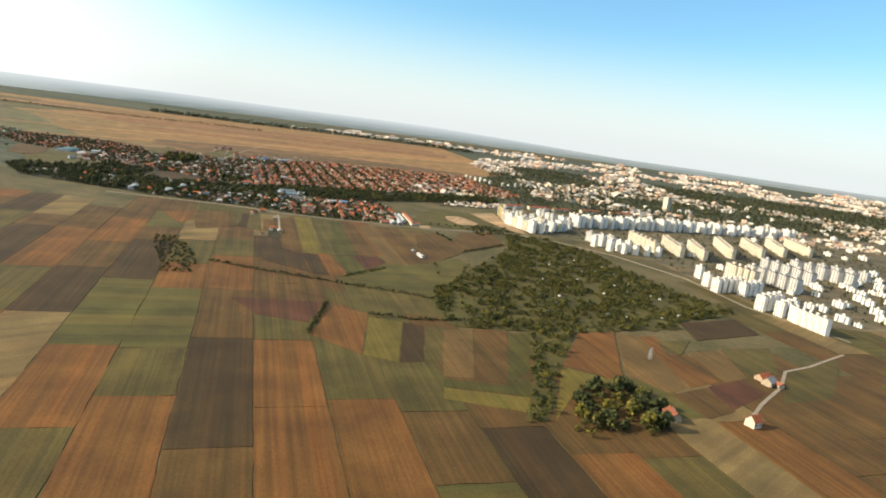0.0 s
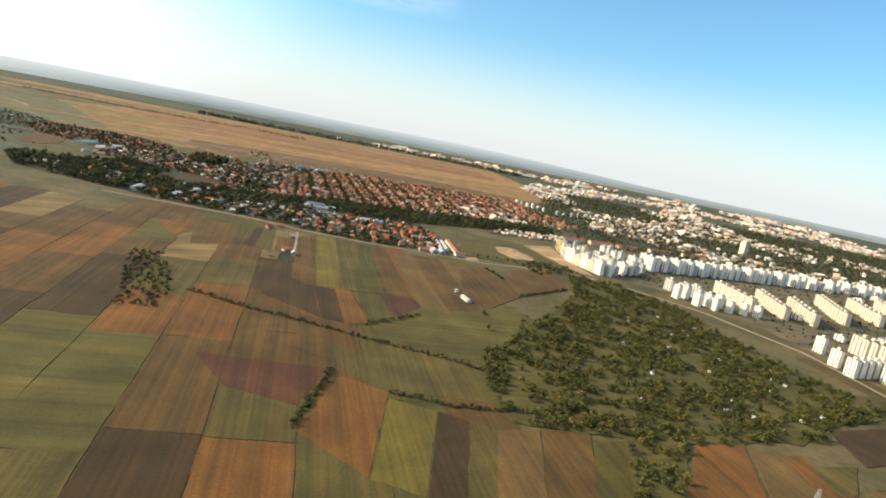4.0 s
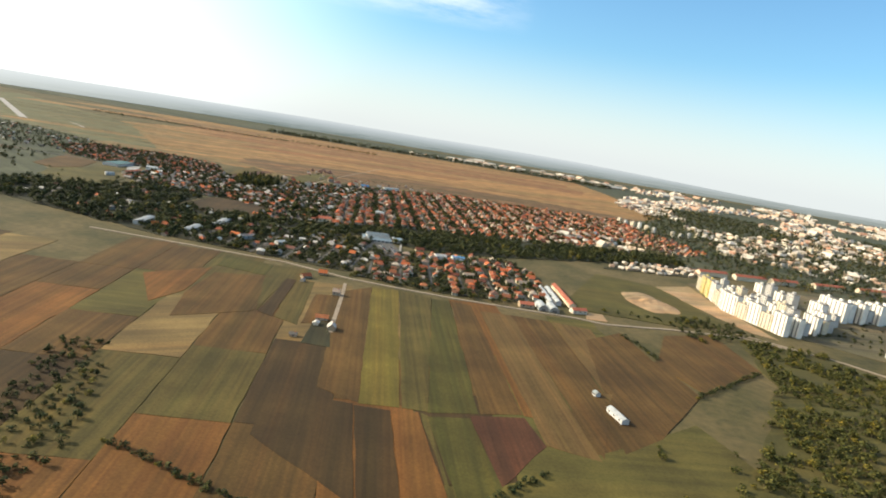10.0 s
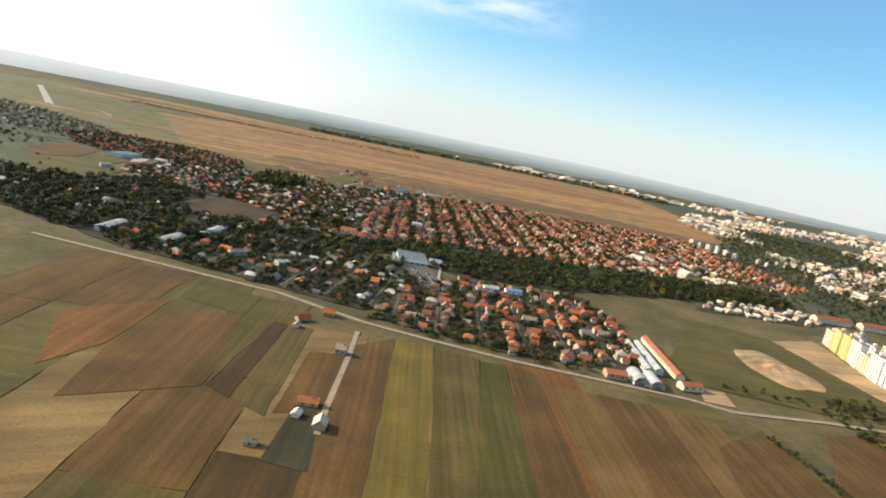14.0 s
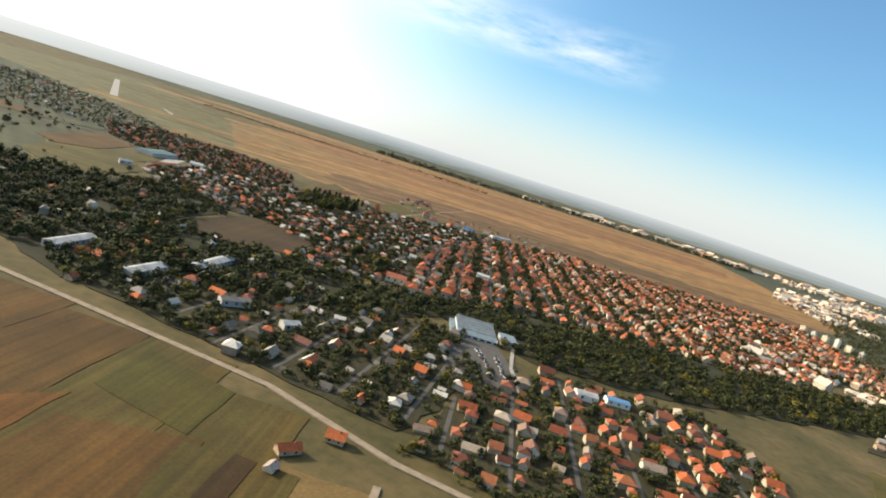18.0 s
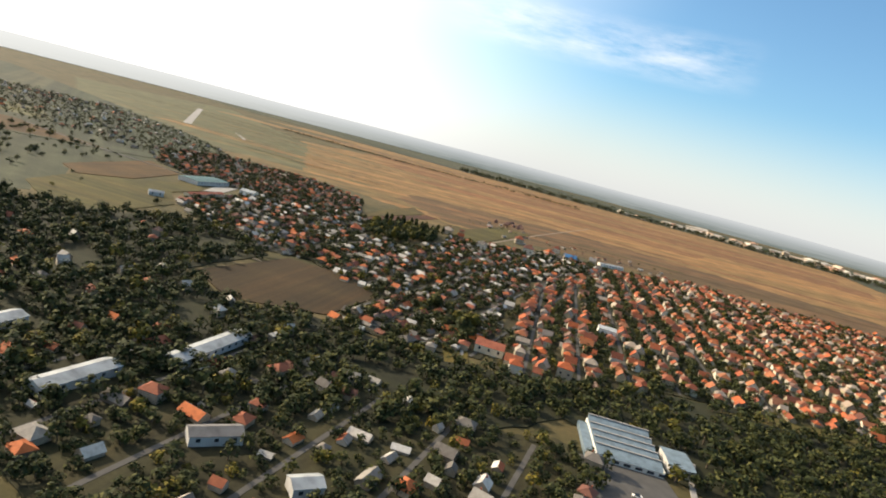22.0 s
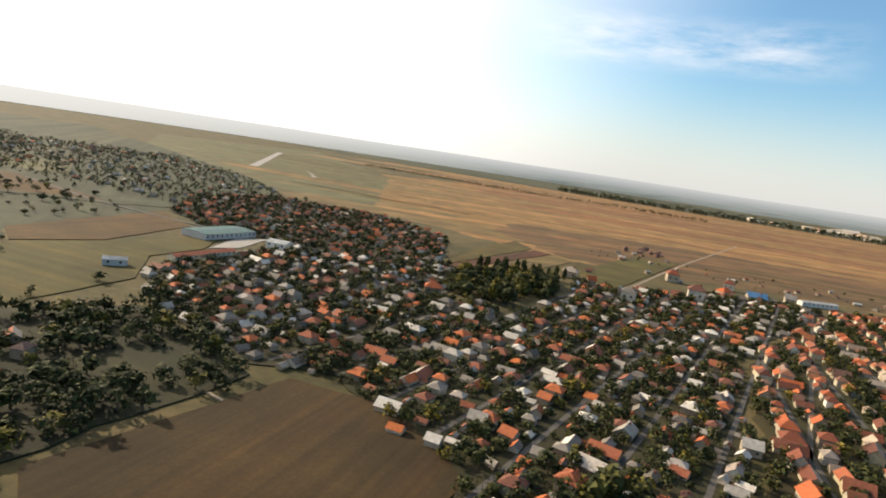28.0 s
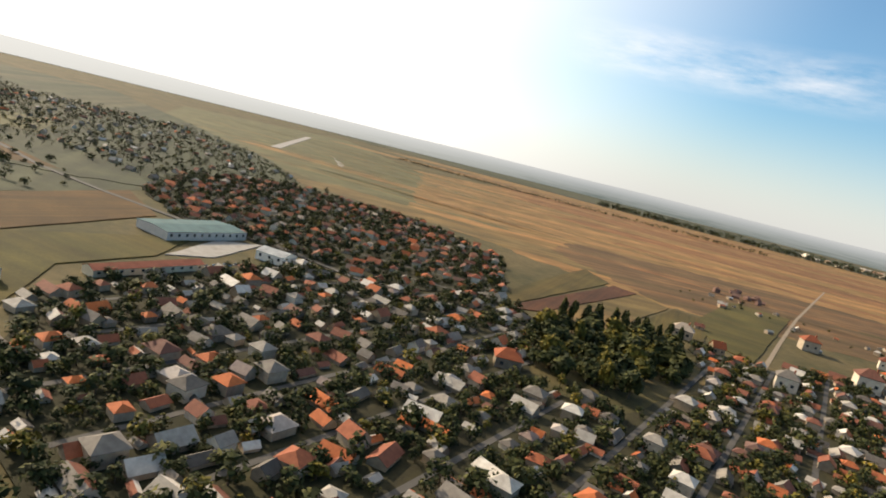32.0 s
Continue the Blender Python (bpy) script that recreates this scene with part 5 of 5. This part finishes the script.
woods("bushes", scatter([(-629, 1530), (-400, 1611), (-182, 1699), (-58, 1775), (-398, 1712), (-651, 1622)], 20, rnd, 0.4), "scattered dark bushes on fallow land", (1.6, 3.7), 64, 0.1)

# lattice pylon in the first fields
root = tagged(new("pylon"), "pale steel lattice pylon standing in a field", "pylon")


def strut(bm, a, b, r=0.07):
    d = (Vector(b) - Vector(a))
    bmesh.ops.create_cone(bm, cap_ends=True, segments=4, radius1=r, radius2=r, depth=d.length, matrix=Matrix.Translation((Vector(a) + Vector(b)) / 2) @ d.to_track_quat("Z", "Y").to_matrix().to_4x4())


for sx in (-1, 1):
    for sy in (-1, 1):
        bm = bmesh.new()
        strut(bm, (sx * 1.6, sy * 1.6, 0), (sx * 0.5, sy * 0.5, 12), 0.12)
        part("leg", bm, METAL, root)
for z in range(0, 12, 2):
    a, b = 1.6 - 1.1 * z / 12, 1.6 - 1.1 * (z + 2) / 12
    for s in (-1, 1):
        for p, q in (((-a, s * a, z), (b, s * b, z + 2)), ((s * a, -a, z), (s * b, b, z + 2))):
            bm = bmesh.new()
            strut(bm, p, q)
            part("brace", bm, METAL, root)
for z, w in ((8.5, 4.0), (10.5, 3.2), (12, 2.0)):
    bm = bmesh.new()
    strut(bm, (-w, 0, z), (w, 0, z), 0.14)
    part("cross_arm", bm, METAL, root)
put(root, 163, 439, 30, 0.0).scale = (0.75, 0.75, 0.75)

# farm at the winding track
for x, y, k, t in ((242, 427, 2, 30), (242, 418, 0, 40), (248, 416, 5, 100), (196, 344, 4, 30), (146, 339, 0, 100), (146, 345, 5, 20)):
    put(house_thing(*KINDS[k], GREY_ROOF if x > 150 else RED_ROOF, PLASTER, "small house beside a dirt track", "houses by the track"), x, y, t)

# single trees near the way
rnd = random.Random(99)
trees = [tree_thing(100 + i, t, m, label) for i, (t, m, label) in enumerate(((1.0, LEAVES, "leafy green tree among gardens"), (1.35, LEAVES, "tall dark green leafy tree"), (1.2, LEAVES_GOLD, "tall tree with yellowing autumn leaves"), (1.15, LEAVES, "broad olive-green tree with uneven crown")))]
SPOTS = scatter([(-600, 1295), (-592, 1325), (-566, 1360), (-536, 1308), (-538, 1250), (-562, 1232)], 9, rnd, 0.9) + scatter([(-410, 1090), (-400, 1108), (-378, 1100), (-360, 1066)], 9, rnd, 0.8) + scatter([(99, 368), (128, 384), (151, 359), (136, 318), (81, 300)], 11, rnd, 0.7)
for x, y in SPOTS[:200]:
    s = rnd.uniform(6.0, 10.0)
    ob = copy_thing(rnd.choice(trees), pose(x, y, 0.2, 0, 0, rnd.uniform(0, 360)))
    ob.scale = (s * 1.1, s * 1.1, s)
for i in range(11):
    ob = copy_thing(trees[1], pose(-604 + 4.2 * i + rnd.uniform(-1, 1), 1318 + 5.5 * i + rnd.uniform(-1.5, 1.5), 0.2, 0, 0, rnd.uniform(0, 360)))
    s = rnd.uniform(7.5, 10.5)
    ob.scale = (s * 0.5, s * 0.5, s * 1.1)
    ob["label"], ob["category"] = "tall narrow dark poplar at the edge of fields", "poplar"
for x, y in ((-545, 1250), (-552, 1262), (-578, 1290)):
    ob = copy_thing(trees[2], pose(x, y, 0.2, 0, 0, rnd.uniform(0, 360)))
    ob.scale = (6.0, 6.0, 11.0)
for ob in trees:
    for o in (*ob.children_recursive, ob):
        bpy.data.objects.remove(o)

# woodland edge round the ploughed field in the trees
EDGE = [(-418, 1090), (-405, 1115), (-372, 1108), (-350, 1062), (-372, 1055), (-383, 1058)]
field([(-497, 998), (-509, 1080), (-472, 1094), (-432, 1077), (-421, 1018), (-455, 985)], DARK, "dark brown ploughed field among trees")
ribbon("track", [(-512, 1052), (-468, 1055), (-428, 1064)], 1.2, TRACK, "faint track across a ploughed field", 0.45)
field([(-374, 1058), (-366, 1072), (-346, 1038), (-354, 1028)], YELLOW, "golden strip of dry grass beside the village")
field([(-241, 1126), (-209, 1165), (-150, 1190), (-170, 1165)], MEADOW, "olive strip of grass below the village", "meadow")
woods("trees", scatter(EDGE, 6.2, rnd, 0.9), "dark trees between a ploughed field and the village", (4.0, 7.3), 51, 0.1)
ribbon("street", [(-380, 1082), (-362, 1062), (-352, 1040)], 1.8, CONCRETE, "pale lane at the village edge")

# larger buildings in the red-roofed village
put(hall(34.58, 6.65, 3.46, 1.06, METAL, WHITE, "long pale building at the village edge", doors=1), -420, 1560, 48)
put(hall(15.0, 9.2, 4.1, 2.4, BRICK, CREAM, "wide building with a large orange-red roof", doors=1), -349, 1066, 20)
put(hall(11.97, 10.64, 6.12, 0.53, METAL, WHITE, "white flat-roofed house among red roofs", doors=1), -322, 1194, 18)
put(house_thing("hip", 8, 7, 5.4, 2.6, RED_ROOF, PLASTER, "tall cream house with an orange hipped roof", "large village houses"), -311, 1078, 15)
put(house_thing("gable", 9, 6, 4.6, 2.6, RED_ROOF, PLASTER, "large cream gabled house with an orange roof", "large village houses"), -295, 1174, 105)
# garden huts among the bushes
rnd = random.Random(61)
hut = hall(4.26, 3.46, 2.13, 0.93, METAL, WHITE, "small white garden hut among bushes", "hut", 1, "garden_hut")
hut.scale = (0.6, 0.6, 0.6)
for x, y in scatter([(93, 505), (112, 715), (183, 836), (238, 711), (267, 587), (165, 522)], 30, rnd, 0.8):
    copy_thing(hut, pose(x, y, 0.2, 0, 0, rnd.uniform(0, 180)))
for o in (*hut.children_recursive, hut):
    bpy.data.objects.remove(o)
field([(218, 661), (235, 672), (246, 666), (226, 652)], SAND, "sandy clearing among bushes", "bare_ground")

# bushes along the dirt lane below the apartment blocks
rnd = random.Random(71)
woods("bushes", scatter([(28, 905), (59, 957), (87, 946), (104, 920), (50, 862)], 5.6, rnd, 0.75), "dark bushes along a dirt lane", (2.4, 5.6), 61, 0.1)
woods("bushes", scatter([(-25, 898), (28, 906), (25, 918), (-25, 909)], 5.6, rnd, 0.7), "dark bushes behind the road", (2, 4.5), 62, 0.1)
woods("trees", scatter([(-229, 838), (-96, 854), (-96, 867), (-229, 851)], 5.5, rnd, 0.75), "garden trees along the village road", (2.9, 5.9), 63, 0.2)
